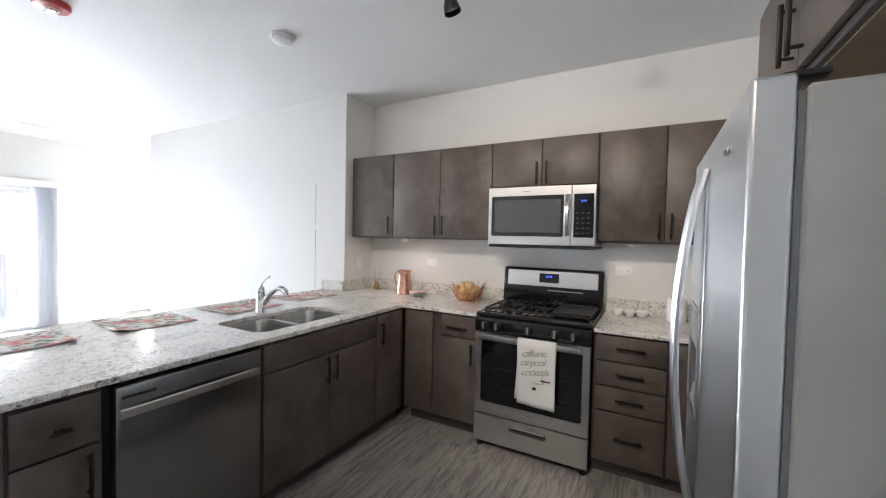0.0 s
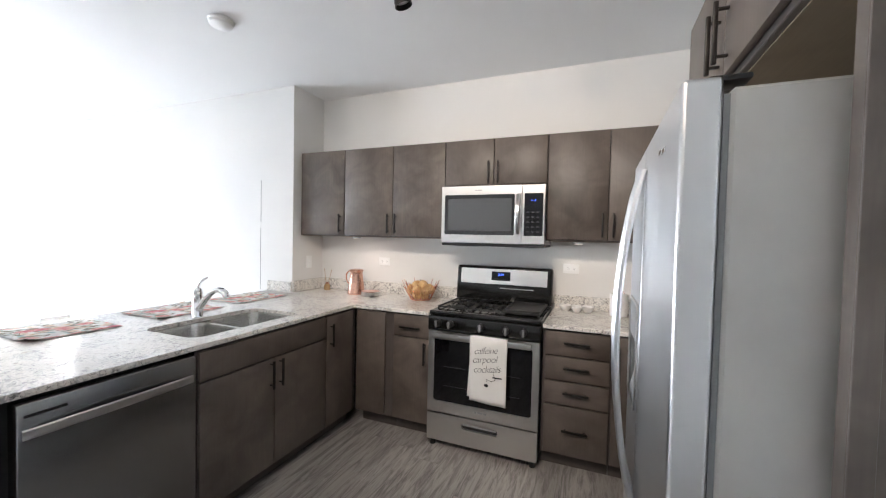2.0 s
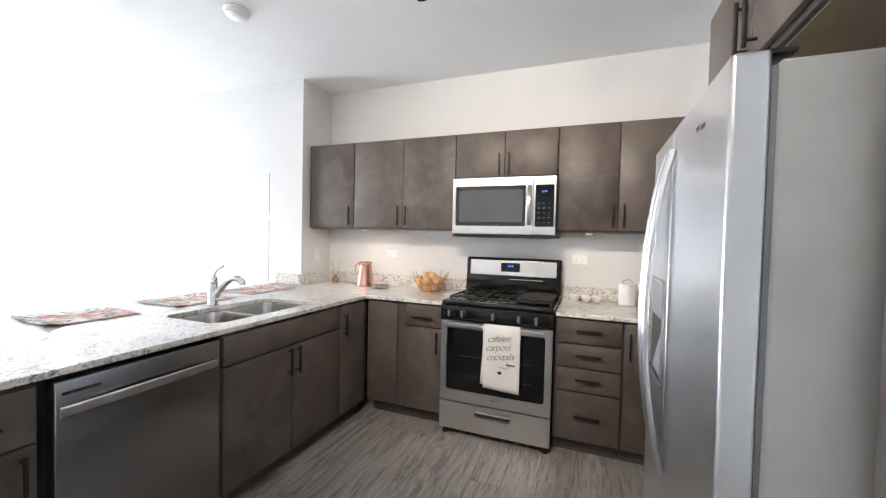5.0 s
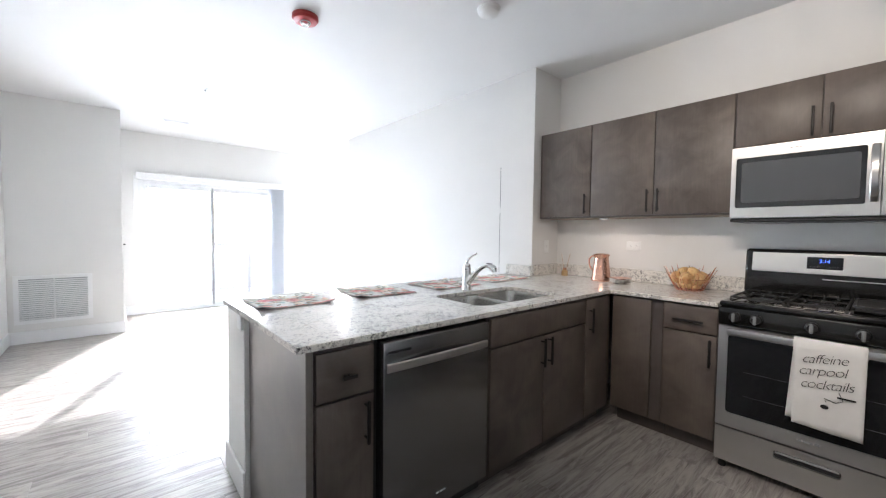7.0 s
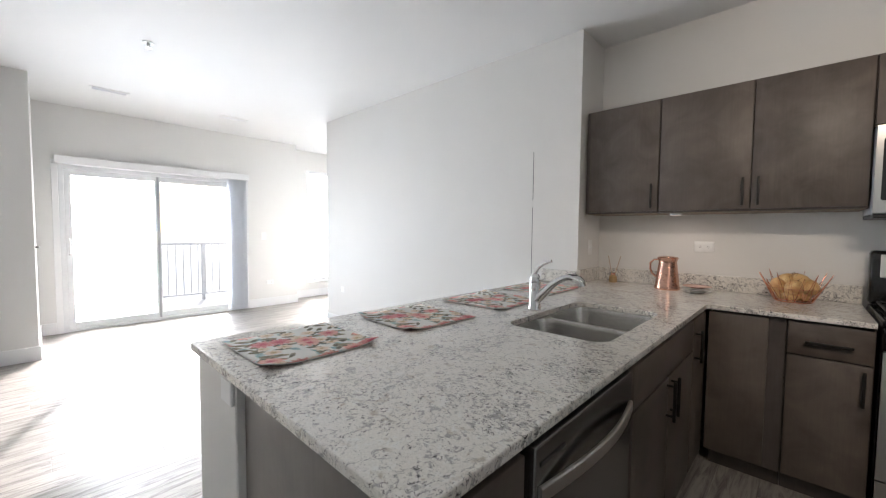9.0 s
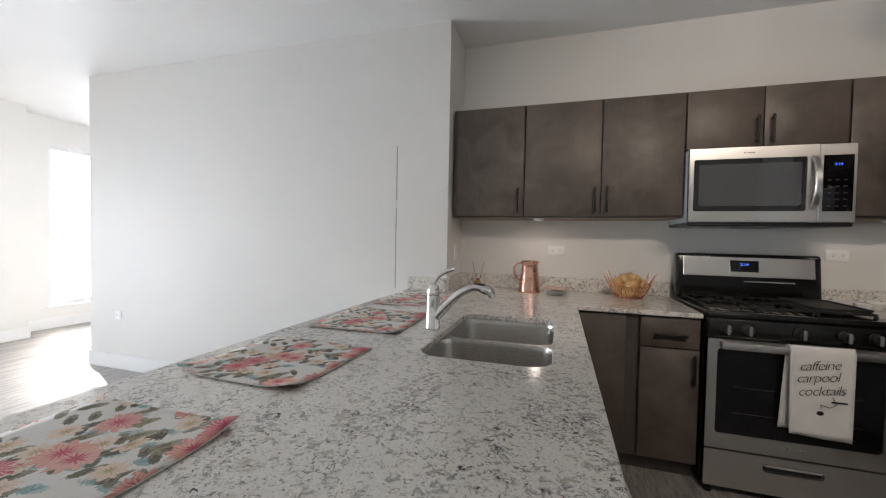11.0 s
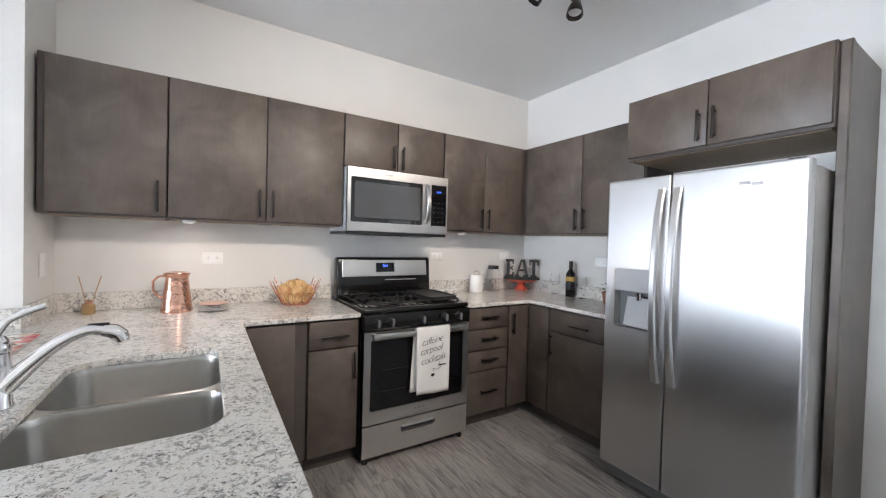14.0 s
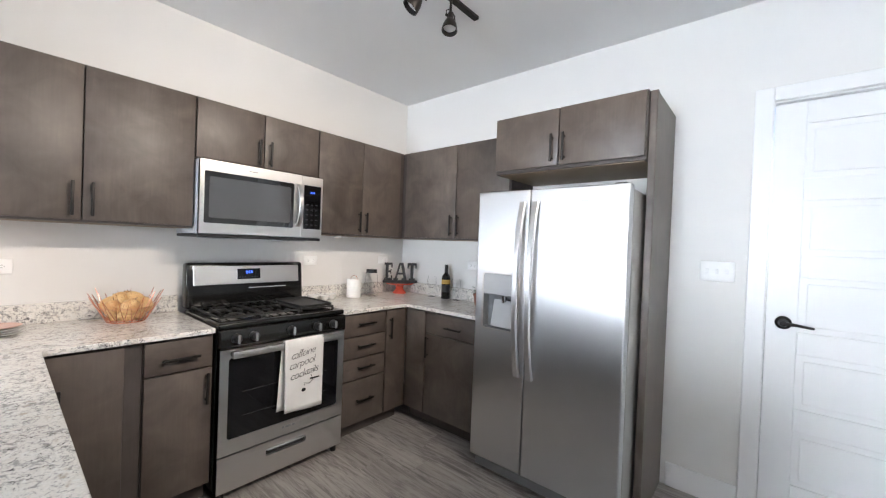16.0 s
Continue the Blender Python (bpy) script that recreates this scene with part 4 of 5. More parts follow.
def dish_towel():
    t = thing("dish_towel", (0.45, -0.708, 0.382), "white cotton dish towel printed with black script", "towel")
    w, n, k = 0.243, 14, 26
    bm = bmesh.new()
    grid = []
    for i in range(k + 1):
        s = i / k * (0.42 + 0.06 + 0.40)
        row = []
        for j in range(n + 1):
            u = j / n
            x = (u - 0.5) * w
            wav = 0.003 * math.sin(u * 9 + i * 0.1)
            if s < 0.42:
                z, y = s + (0.012 * (1 - u) if i == 0 else 0), -0.026 + wav * (1 - s / 0.42)
            elif s < 0.48:
                a = (s - 0.42) / 0.06 * math.pi
                z, y = 0.42 + 0.012 * math.sin(a), -0.006 - 0.02 * math.cos(a)
            else:
                z, y = 0.42 - (s - 0.48), 0.014 + wav * 0.3
                x -= 0.022 * (s - 0.48) / 0.4
            row.append(bm.verts.new((x + (0.006 * (0.42 - min(s, 0.42)) / 0.42) * (1 - u), y, z)))
        grid.append(row)
    for a, b in zip(grid, grid[1:]):
        for j in range(n):
            bm.faces.new((a[j], a[j + 1], b[j + 1], b[j]))
    c = part("cloth", bm, TOWEL, t, hard=80)
    so = c.modifiers.new("thick", "SOLIDIFY")
    so.thickness = 0.003
    for word, z, x, size in (("caffeine", 0.325, -0.012, 0.062), ("carpool", 0.268, -0.018, 0.062), ("cocktails", 0.208, -0.002, 0.062)):
        bm = lettering(word, size, 0.0004, 0.35, 0.86, -0.0012)
        bmesh.ops.transform(bm, matrix=Matrix.Translation((x, -0.0315, z)) @ pose(0, 0, 0, 90) @ Matrix.Rotation(radians(8), 4, "Z"), verts=bm.verts)
        part("lettering", bm, INK, t)
    part("fine_print", box(0.035, 0.095, -0.032, -0.0312, 0.178, 0.186), INK, t)
    part("flourish", rod([(0.04, -0.0315, 0.205), (0.055, -0.0315, 0.17), (0.03, -0.0315, 0.155), (-0.005, -0.0315, 0.165), (0.0, -0.0315, 0.15)], 0.0014, 6), INK, t)
    part("bean", turned([(0, 0), (0.014, 0.0004), (0.012, 0.001), (0, 0.0012)], 16, (-0.004, -0.031, 0.125), pose(0, 0, 0, 90) @ Matrix.Diagonal((1, 0.75, 1, 1))), INK, t)


dish_towel()


def microwave():
    m = thing("microwave", (-0.022, -0.375, 1.40), "stainless over-range microwave with dark glass door", "microwave")
    W, Hm = 0.757, 0.415
    part("body", box(0.0, W, 0.0, 0.37, 0.0, Hm + 0.004, 0.003), LGREY, m)
    part("vent_base", box(-0.0, W, -0.015, 0.365, -0.02, -0.001, 0.004), BLACK, m)
    for x in (0.08, 0.52):
        part("filter", box(x, x + 0.16, 0.06, 0.28, -0.026, -0.0205, 0.002), LGREY, m)
    DW = 0.598
    d = part("door", slab([(0.001, 0.004), (DW, 0.004), (DW, Hm), (0.001, Hm)], [rrect(0.024, DW - 0.05, 0.062, Hm - 0.062, 0.01)], 0, 0.028), STEEL, m, "brushed steel door")
    for v in d.data.vertices:
        x, y, z = v.co
        v.co = (x, -z, y)
    d.data.flip_normals()
    part("window", box(0.02, DW - 0.046, -0.0225, -0.002, 0.058, Hm - 0.058), MWGLASS, d, "dark reflecting door glass")
    bm = slab(rrect(0.05, DW - 0.07, 0.092, Hm - 0.09, 0.012), [], 0.0227, 0.0231)
    for v in bm.verts:
        x, y, z = v.co
        v.co = (x, -z, y)
    bmesh.ops.recalc_face_normals(bm, faces=bm.faces)
    part("window_screen", bm, MWSCREEN, d, "paler screened middle of the glass")
    pts = [(DW - 0.022, -0.024, 0.075), (DW - 0.022, -0.05, 0.1), (DW - 0.022, -0.07, 0.16), (DW - 0.022, -0.074, 0.21), (DW - 0.022, -0.07, 0.26), (DW - 0.022, -0.05, 0.325), (DW - 0.022, -0.024, 0.35)]
    part("door_handle", strap(pts, (1, 0, 0), [0.03] * 7, 0.014), STEEL, d, "bowed steel handle")
    c = part("control_panel", box(DW + 0.002, W, -0.028, -0.001, 0.004, Hm, 0.003), STEEL, m)
    part("keypad", box(DW + 0.018, W - 0.014, -0.0305, -0.0275, 0.06, Hm - 0.06, 0.002), DGLASS, c)
    bm = lettering("2:14", 0.02, 0.0002)
    bmesh.ops.transform(bm, matrix=Matrix.Translation((DW + 0.08, -0.0312, Hm - 0.115)) @ pose(0, 0, 0, 90), verts=bm.verts)
    part("clock_digits", bm, glow("microwave_clock", (0.06, 0.16, 1.0), 0.8), c)
    for i in range(5):
        for j in range(3):
            part("key", box(DW + 0.036 + j * 0.034, DW + 0.052 + j * 0.034, -0.0312, -0.0304, 0.085 + i * 0.034, 0.092 + i * 0.034), KEYPAD, c)
    for i, w_ in enumerate((0.012, 0.016, 0.012)):
        part("badge", box(0.26 + i * 0.019, 0.26 + i * 0.019 + w_, -0.0295, -0.0278, Hm - 0.034, Hm - 0.028, 0.001), NICHE, d)


microwave()


def fridge():
    f = thing("refrigerator", (1.195, -1.412, 0, 0, 0, -90), "stainless side-by-side refrigerator with ice dispenser", "refrigerator")
    W, Hf, S = 0.873, 1.718, 0.351
    part("body", box(0.004, W - 0.004, 0.073, 0.69, 0.03, Hf - 0.02, 0.006), GREYP, f, "grey painted steel cabinet")
    part("base_grille", box(0.01, W - 0.01, 0.05, 0.072, 0.02, 0.098, 0.006), NICHE, f)
    part("gasket", box(0.008, W - 0.008, 0.0625, 0.0725, 0.11, Hf - 0.03), NICHE, f)
    for x in (0.06, W - 0.06):
        part("foot", turned([(0, 0), (0.02, 0), (0.022, 0.01), (0.012, 0.02), (0, 0.021)], 12, (x, 0.1, 0)), BLACK, f)
        part("hinge_cover", box(x - 0.03, x + 0.03, 0.045, 0.11, Hf + 0.0005, Hf + 0.011, 0.004, 2), BLACK, f)

    def leaf(a, b, hole):
        loop = [(a, 0.105), (b, 0.105), (b, Hf), (a, Hf)]
        bm = slab(loop, hole, 0.0, 0.062)
        for v in bm.verts:
            x, y, z = v.co
            u = (x - a) / (b - a) * 2 - 1
            v.co = (x, 0.062 - z, y)
        return bm
    dx0, dx1, dz0, dz1 = 0.06, 0.3, 0.90, 1.232
    fz = part("freezer_door", leaf(0.002, S - 0.003, [rrect(dx0, dx1, dz0, dz1, 0.02)]), STEELV, f, "narrow brushed steel freezer door")
    rd = part("fridge_door", leaf(S + 0.003, W - 0.002, []), STEELV, f, "wide brushed steel door")
    for o in (fz, rd):
        o.data.flip_normals()
        b = o.modifiers.new("edge", "BEVEL")
        b.width, b.segments, b.limit_method = 0.008, 3, "ANGLE"
    # dispenser
    bm = slab(rrect(dx0 - 0.007, dx1 + 0.007, dz0 - 0.007, dz1 + 0.007, 0.024), [rrect(dx0 + 0.003, dx1 - 0.003, dz0 + 0.003, dz1 - 0.003, 0.018)], 0.0, 0.006)
    for v in bm.verts:
        x, y, z = v.co
        v.co = (x, -z, y)
    dp = part("dispenser_frame", bm, STEEL, fz)
    part("dispenser_panel", box(dx0, dx1, -0.002, 0.008, dz1 - 0.125, dz1 - 0.002, 0.002), LGREY, dp, "grey dispenser control panel")
    bm = bmesh.new()
    bx(bm, dx0, dx1, 0.055, 0.061, dz0, dz1 - 0.126), bx(bm, dx0, dx0 + 0.004, 0.002, 0.0545, dz0, dz1 - 0.126), bx(bm, dx1 - 0.004, dx1, 0.002, 0.0545, dz0, dz1 - 0.126)
    bx(bm, dx0 + 0.004, dx1 - 0.004, 0.002, 0.0545, dz0, dz0 + 0.006), bx(bm, dx0 + 0.004, dx1 - 0.004, 0.002, 0.0545, dz1 - 0.132, dz1 - 0.126)
    part("dispenser_niche", bm, NICHE, dp)
    part("spout", turned([(0.0, 0), (0.014, 0), (0.016, 0.04), (0.0, 0.04)], 14, (dx0 + 0.13, 0.03, dz1 - 0.173)), CHROME, dp)
    bm = box(dx0 + 0.15, dx0 + 0.2, 0.03, 0.036, dz0 + 0.1, dz0 + 0.18, 0.004)
    part("paddle", bm, BLACK, dp)
    bm = box(dx0 + 0.06, dx1 - 0.03, 0.03, 0.034, dz0 + 0.008, dz0 + 0.17, 0.002)
    bmesh.ops.rotate(bm, verts=bm.verts, cent=(0, 0.05, dz0 + 0.17), matrix=Matrix.Rotation(radians(-12), 3, "X"))
    part("drip_shield", bm, LGREY, dp)
    for o, x in ((fz, S - 0.04), (rd, S + 0.04)):
        pts = []
        for i in range(15):
            t = i / 14
            pts.append((x, -0.008 - 0.058 * math.sin(math.pi * t) ** 0.75, 0.66 + 0.985 * t))
        part("door_handle", strap(pts, (1, 0, 0), [0.032 + 0.008 * abs(2 * i / 14 - 1) ** 2 for i in range(15)], 0.02), STEELV, o, "long bowed flat steel handle")
    part("badge", box(W - 0.235, W - 0.195, -0.0025, -0.0002, Hf - 0.085, Hf - 0.073, 0.001), CHROME, rd)
    part("badge", box(W - 0.19, W - 0.15, -0.0025, -0.0002, Hf - 0.092, Hf - 0.08, 0.001), CHROME, rd)


fridge()


def dishwasher():
    d = thing("dishwasher", (XP - 0.012, -2.487, 0, 0, 0, 90), "dark stainless dishwasher with a bowed handle", "dishwasher")
    W = 0.626
    part("body", box(0.003, W - 0.003, 0.03, 0.55, 0.02, 0.889), BLACK, d)
    part("toe_kick", box(0.003, W - 0.003, 0.055, 0.0695, 0.005, 0.1), BLACK, d)
    door = part("door", box(0.032, W - 0.006, -0.03, 0.029, 0.105, 0.87, 0.006, 3), DWSTEEL, d, "dark brushed steel door")
    part("vent_label", box(0.05, 0.16, -0.0325, -0.0295, 0.822, 0.832, 0.001), BLACK, door)
    pts = []
    for i in range(13):
        t = i / 12
        pts.append((0.045 + (W - 0.07) * t, -0.034 - 0.035 * math.sin(math.pi * t), 0.768 + 0.012 * math.sin(math.pi * t)))
    part("door_handle", strap(pts, (0, 0, 1), [0.034] * 13, 0.012), STEEL, door, "wide bowed steel handle")
    for i, w_ in enumerate((0.014, 0.018, 0.012)):
        part("badge", box(0.3 + i * 0.02, 0.3 + i * 0.02 + w_, -0.0318, -0.0298, 0.16, 0.168, 0.001), LGREY, door)


dishwasher()

# ---- things on the worktop ----


def placemat(x0, x1, y0, y1, turn, seed):
    t = TOP + 0.002
    w, h, nx, ny = x1 - x0, y1 - y0, 16, 22
    rnd = random.Random(seed)
    lift = [rnd.uniform(0.0, 0.02) for _ in range(4)]
    bm = bmesh.new()
    rows = []
    for i in range(nx + 1):
        row = []
        for j in range(ny + 1):
            u, v = i / nx, j / ny
            z = 0.0018 + 0.0018 * math.sin(u * 5 + seed) * math.cos(v * 7 + seed)
            for k, (a, b) in enumerate(((0, 0), (1, 0), (1, 1), (0, 1))):
                dd = math.hypot(u - a, v - b)
                z += lift[k] * max(0, 1 - dd / 0.3) ** 2
            row.append(bm.verts.new(((u - 0.5) * w, (v - 0.5) * h, z)))
        rows.append(row)
    for a, b in zip(rows, rows[1:]):
        for j in range(ny):
            bm.faces.new((a[j], b[j], b[j + 1], a[j + 1]))
    ring_ = rows[0] + [r[-1] for r in rows[1:]] + rows[-1][-2::-1] + [r[0] for r in rows[-2:0:-1]]
    edge = [tuple(q.co) for q in ring_ + ring_[:1]]
    ob = solo("placemat", bm, FLORAL, "white cloth placemat printed with red and pink flowers", "placemat", ((x0 + x1) / 2, (y0 + y1) / 2, t, 0, 0, turn), "placemats on the bar", hard=80)
    s = ob.modifiers.new("thick", "SOLIDIFY")
    s.thickness, s.offset = 0.003, 0
    part("hem", rod(edge, 0.0013, 6), TOWEL, ob, "stitched cream hem")


placemat(-1.65, -1.29, -2.715, -2.34, 1, 1)
placemat(-1.675, -1.30, -2.175, -1.80, -2, 2)
placemat(-1.69, -1.30, -1.615, -1.2, 2, 3)
placemat(-1.715, -1.345, -1.03, -0.58, 1, 4)


def pitcher():
    p = thing("pitcher", (-0.915, -0.2, TOP), "hammered copper pitcher with a loop handle", "pitcher")
    part("body", turned([(0, 0.001), (0.076, 0.001), (0.077, 0.01), (0.073, 0.025), (0.066, 0.09), (0.058, 0.155), (0.054, 0.185), (0.056, 0.2), (0.066, 0.215), (0.062, 0.215), (0.05, 0.185), (0.054, 0.14), (0.06, 0.03), (0, 0.028)], 40), COPPER, p)
    part("lid", turned([(0.06, 0.2155), (0.055, 0.22), (0.025, 0.225), (0, 0.226)], 32), COPPER, p)
    part("handle", rod([(-0.052, -0.0, 0.2), (-0.085, -0.0, 0.198), (-0.108, -0.0, 0.172), (-0.107, -0.0, 0.13), (-0.092, 0, 0.098), (-0.065, 0, 0.078)], [0.006, 0.006, 0.0065, 0.006, 0.006, 0.006], 10), COPPERW, p)


pitcher()


def saucers():
    for i in range(4):
        z = TOP + 0.0005 + i * 0.0102
        solo("saucer", turned([(0, 0.001), (0.035, 0.001), (0.04, 0.0035), (0.078, 0.012), (0.08, 0.014), (0.076, 0.0145), (0.038, 0.007), (0, 0.006)], 40), CERAM if i < 3 else PINKG,
             "small white saucer in a stack" if i < 3 else "pale coral glazed saucer on top of the stack", "saucer", (-0.738 + 0.002 * (i % 2), -0.245, z), "stack of saucers")


saucers()


def basket():
    bx0, by0 = -0.282, -0.19
    b = thing("wire_basket", (bx0, by0, TOP), "copper wire basket heaped with dried pears", "basket")
    n = 17

    def ring(r, z, k=36):
        return [(r * math.cos(2 * math.pi * i / k), r * math.sin(2 * math.pi * i / k), z) for i in range(k + 1)]
    for r, z in ((0.08, 0.004), (0.086, 0.016), (0.07, 0.004)):
        part("base_ring", rod(ring(r, z), 0.0026, 6), COPPERW, b)
    for i in range(n):
        a0, a1, a2 = (2 * math.pi * (i + s) / n for s in (0, 0.5, 1))
        pts = [(0.083 * math.cos(a0), 0.083 * math.sin(a0), 0.006), (0.156 * math.cos(a1), 0.156 * math.sin(a1), 0.15 + 0.022 * math.sin(i * 2.4)), (0.083 * math.cos(a2), 0.083 * math.sin(a2), 0.006)]
        part("wire", rod(pts, 0.002, 6), COPPERW, b)
    part("middle_ring", rod(ring(0.119, 0.08), 0.0014, 6), COPPERW, b)
    rnd = random.Random(5)
    k = 0
    for z, r, cnt in ((0.045, 0.04, 4), (0.088, 0.076, 6), (0.118, 0.036, 3)):
        for i in range(cnt):
            a = 2 * math.pi * i / cnt + z * 30
            m = pose(bx0 + r * math.cos(a), by0 + r * math.sin(a), TOP + z, rnd.uniform(-35, 35), rnd.uniform(-35, 35), rnd.uniform(0, 360))
            pr = thing("pear", m, "golden tan pear in the copper basket", "pear", "pears in the basket")
            part("fruit", turned([(0, -0.04), (0.014, -0.04), (0.034, -0.028), (0.041, -0.006), (0.037, 0.016), (0.025, 0.033), (0.013, 0.044), (0, 0.047)], 16), PEAR, pr)
            part("stem", rod([(0, 0, 0.045), (0.002, 0, 0.055), (0.005, 0.002, 0.062)], 0.0017, 6), STEM, pr)


basket()

rb = thing("reed_diffuser", (-1.30, -0.12, TOP), "small amber bottle with copper neck and two reeds", "diffuser")
part("bottle", turned([(0, 0.001), (0.026, 0.001), (0.028, 0.006), (0.028, 0.045), (0.013, 0.06), (0.012, 0.072), (0.014, 0.074), (0.0, 0.074)], 20), AMBER, rb, "amber tinted glass bottle")
part("collar", turned([(0.0145, 0.057), (0.0165, 0.059), (0.0165, 0.07), (0.0145, 0.072)], 20), COPPERW, rb)
for dx, dy in ((0.05, 0.004), (-0.042, 0.01)):
    part("reed", rod([(0, 0, 0.01), (dx, dy, 0.2)], 0.0022, 6), REED, rb)

for x, y, s in ((0.865, -0.11, 1.0), (0.945, -0.14, 0.82), (1.02, -0.11, 1.0), (0.94, -0.068, 0.85)):
    solo("pinch_bowl", turned([(0, 0.001), (0.024 * s, 0.001), (0.028 * s, 0.006), (0.044 * s, 0.036 * s), (0.045 * s, 0.045 * s), (0.042 * s, 0.045 * s), (0.038 * s, 0.03 * s), (0.02 * s, 0.012), (0, 0.01)], 32),
         CERAM, "small white ceramic pinch bowl", "bowl", (x, y, TOP), "pinch bowls by the range")

cn = thing("canister", (1.221, -0.137, TOP), "plain white ceramic canister with a wire bail", "canister")
part("body", turned([(0, 0.001), (0.054, 0.001), (0.058, 0.006), (0.058, 0.148), (0.055, 0.155), (0, 0.156)], 36), WAX, cn)
part("bail", rod([(-0.034, 0, 0.154), (-0.026, 0, 0.176), (0, 0, 0.185), (0.026, 0, 0.176), (0.034, 0, 0.154)], 0.0022, 6), COPPERW, cn)

jr = thing("jar", (1.425, -0.115, TOP), "clear glass jar with a dark metal lid", "jar")
part("glass", turned([(0, 0.001), (0.05, 0.001), (0.055, 0.007), (0.055, 0.155), (0.05, 0.185), (0.045, 0.2), (0.0435, 0.2), (0.0485, 0.184), (0.0535, 0.154), (0.0535, 0.009), (0, 0.007)], 32), VESSEL, jr)
part("lid", turned([(0.045, 0.2), (0.05, 0.2), (0.05, 0.206), (0.047, 0.208), (0.047, 0.226), (0.044, 0.23), (0, 0.23)], 32), BLACK, jr)

ck = thing("cake_stand", (1.735, -0.15, TOP), "coral red ceramic cake stand", "cake stand")
part("pedestal", turned([(0, 0.001), (0.062, 0.001), (0.06, 0.012), (0.04, 0.035), (0.034, 0.055), (0.042, 0.075), (0.0, 0.075)], 36), REDCER, ck)
part("plate", turned([(0, 0.0755), (0.05, 0.0755), (0.125, 0.088), (0.132, 0.096), (0.128, 0.1), (0.12, 0.096), (0, 0.09)], 40), REDCER, ck)

eat = thing("word_sign", (1.735, -0.155, TOP + 0.1005, 0, 0, -38), "black block-letter sign on a small plank", "sign")
part("plank", slab(rrect(-0.16, 0.16, -0.04, 0.04, 0.006), [], 0, 0.02), SLATE, eat)


def serif_letter(strokes):
    bm = bmesh.new()
    for x0, x1, z0, z1 in strokes:
        bx(bm, x0, x1, -0.012, 0.012, z0, z1)
    return bm


z0 = 0.0205
part("letter_e", serif_letter(((-0.15, -0.075, z0, z0 + 0.022), (-0.15, -0.075, z0 + 0.143, z0 + 0.165), (-0.138, -0.112, z0 + 0.022, z0 + 0.143), (-0.112, -0.088, z0 + 0.074, z0 + 0.092),
                               (-0.088, -0.075, z0 + 0.022, z0 + 0.045), (-0.088, -0.075, z0 + 0.12, z0 + 0.143), (-0.094, -0.084, z0 + 0.062, z0 + 0.074), (-0.094, -0.084, z0 + 0.092, z0 + 0.104))), SLATE, eat)
bm = serif_letter(((-0.066, -0.022, z0, z0 + 0.02), (0.014, 0.06, z0, z0 + 0.02), (-0.024, 0.02, z0 + 0.055, z0 + 0.072)))
for xa, xb, w in ((-0.05, -0.012, 0.016), (0.032, 0.0, 0.026)):
    vs = []
    for y in (-0.0118, 0.0118):
        for x, z in ((xa, z0 + 0.02), (xa + w, z0 + 0.02), (xb + w, z0 + 0.165), (xb, z0 + 0.165)):
            vs.append(bm.verts.new((x, y, z)))
    for q in ((0, 1, 2, 3), (7, 6, 5, 4), (0, 4, 5, 1), (1, 5, 6, 2), (2, 6, 7, 3), (3, 7, 4, 0)):
        bm.faces.new([vs[i] for i in q])
part("letter_a", bm, SLATE, eat)
part("letter_t", serif_letter(((0.066, 0.152, z0 + 0.143, z0 + 0.165), (0.096, 0.122, z0 + 0.02, z0 + 0.143), (0.082, 0.136, z0, z0 + 0.02), (0.066, 0.078, z0 + 0.115, z0 + 0.143), (0.14, 0.152, z0 + 0.115, z0 + 0.143))), SLATE, eat)

wb = thing("wine_bottle", (1.83, -0.64, TOP), "dark wine bottle with a gold label", "bottle")
part("glass", turned([(0, 0.001), (0.035, 0.001), (0.038, 0.006), (0.038, 0.18), (0.034, 0.2), (0.016, 0.225), (0.0145, 0.27), (0.0, 0.27)], 32), WINE, wb)
part("capsule", turned([(0.0152, 0.235), (0.0158, 0.24), (0.0158, 0.298), (0.0, 0.3)], 24), BLACK, wb)
part("label", turned([(0.0383, 0.06), (0.0387, 0.0605), (0.0387, 0.125), (0.0383, 0.1255)], 32), BLACK, wb, "dark paper label")
part("neck_label", turned([(0.0384, 0.13), (0.0388, 0.1305), (0.0388, 0.168), (0.0384, 0.1685)], 32), LABEL, wb, "gold label band")

for x, y in ((1.835, -0.47), (1.83, -0.755)):
    gl = thing("wine_glass", (x, y, TOP), "clear stemless-looking wine glass on a thin foot", "wine glass", "wine glasses")
    part("bowl", turned([(0, 0.075), (0.02, 0.08), (0.038, 0.11), (0.04, 0.14), (0.034, 0.18), (0.0325, 0.18), (0.038, 0.14), (0.036, 0.112), (0.018, 0.083), (0, 0.079)], 28), VESSEL, gl)
    part("foot", turned([(0, 0.001), (0.034, 0.001), (0.034, 0.003), (0.006, 0.008), (0.0045, 0.02), (0.0045, 0.074), (0, 0.0745)], 28), VESSEL, gl)

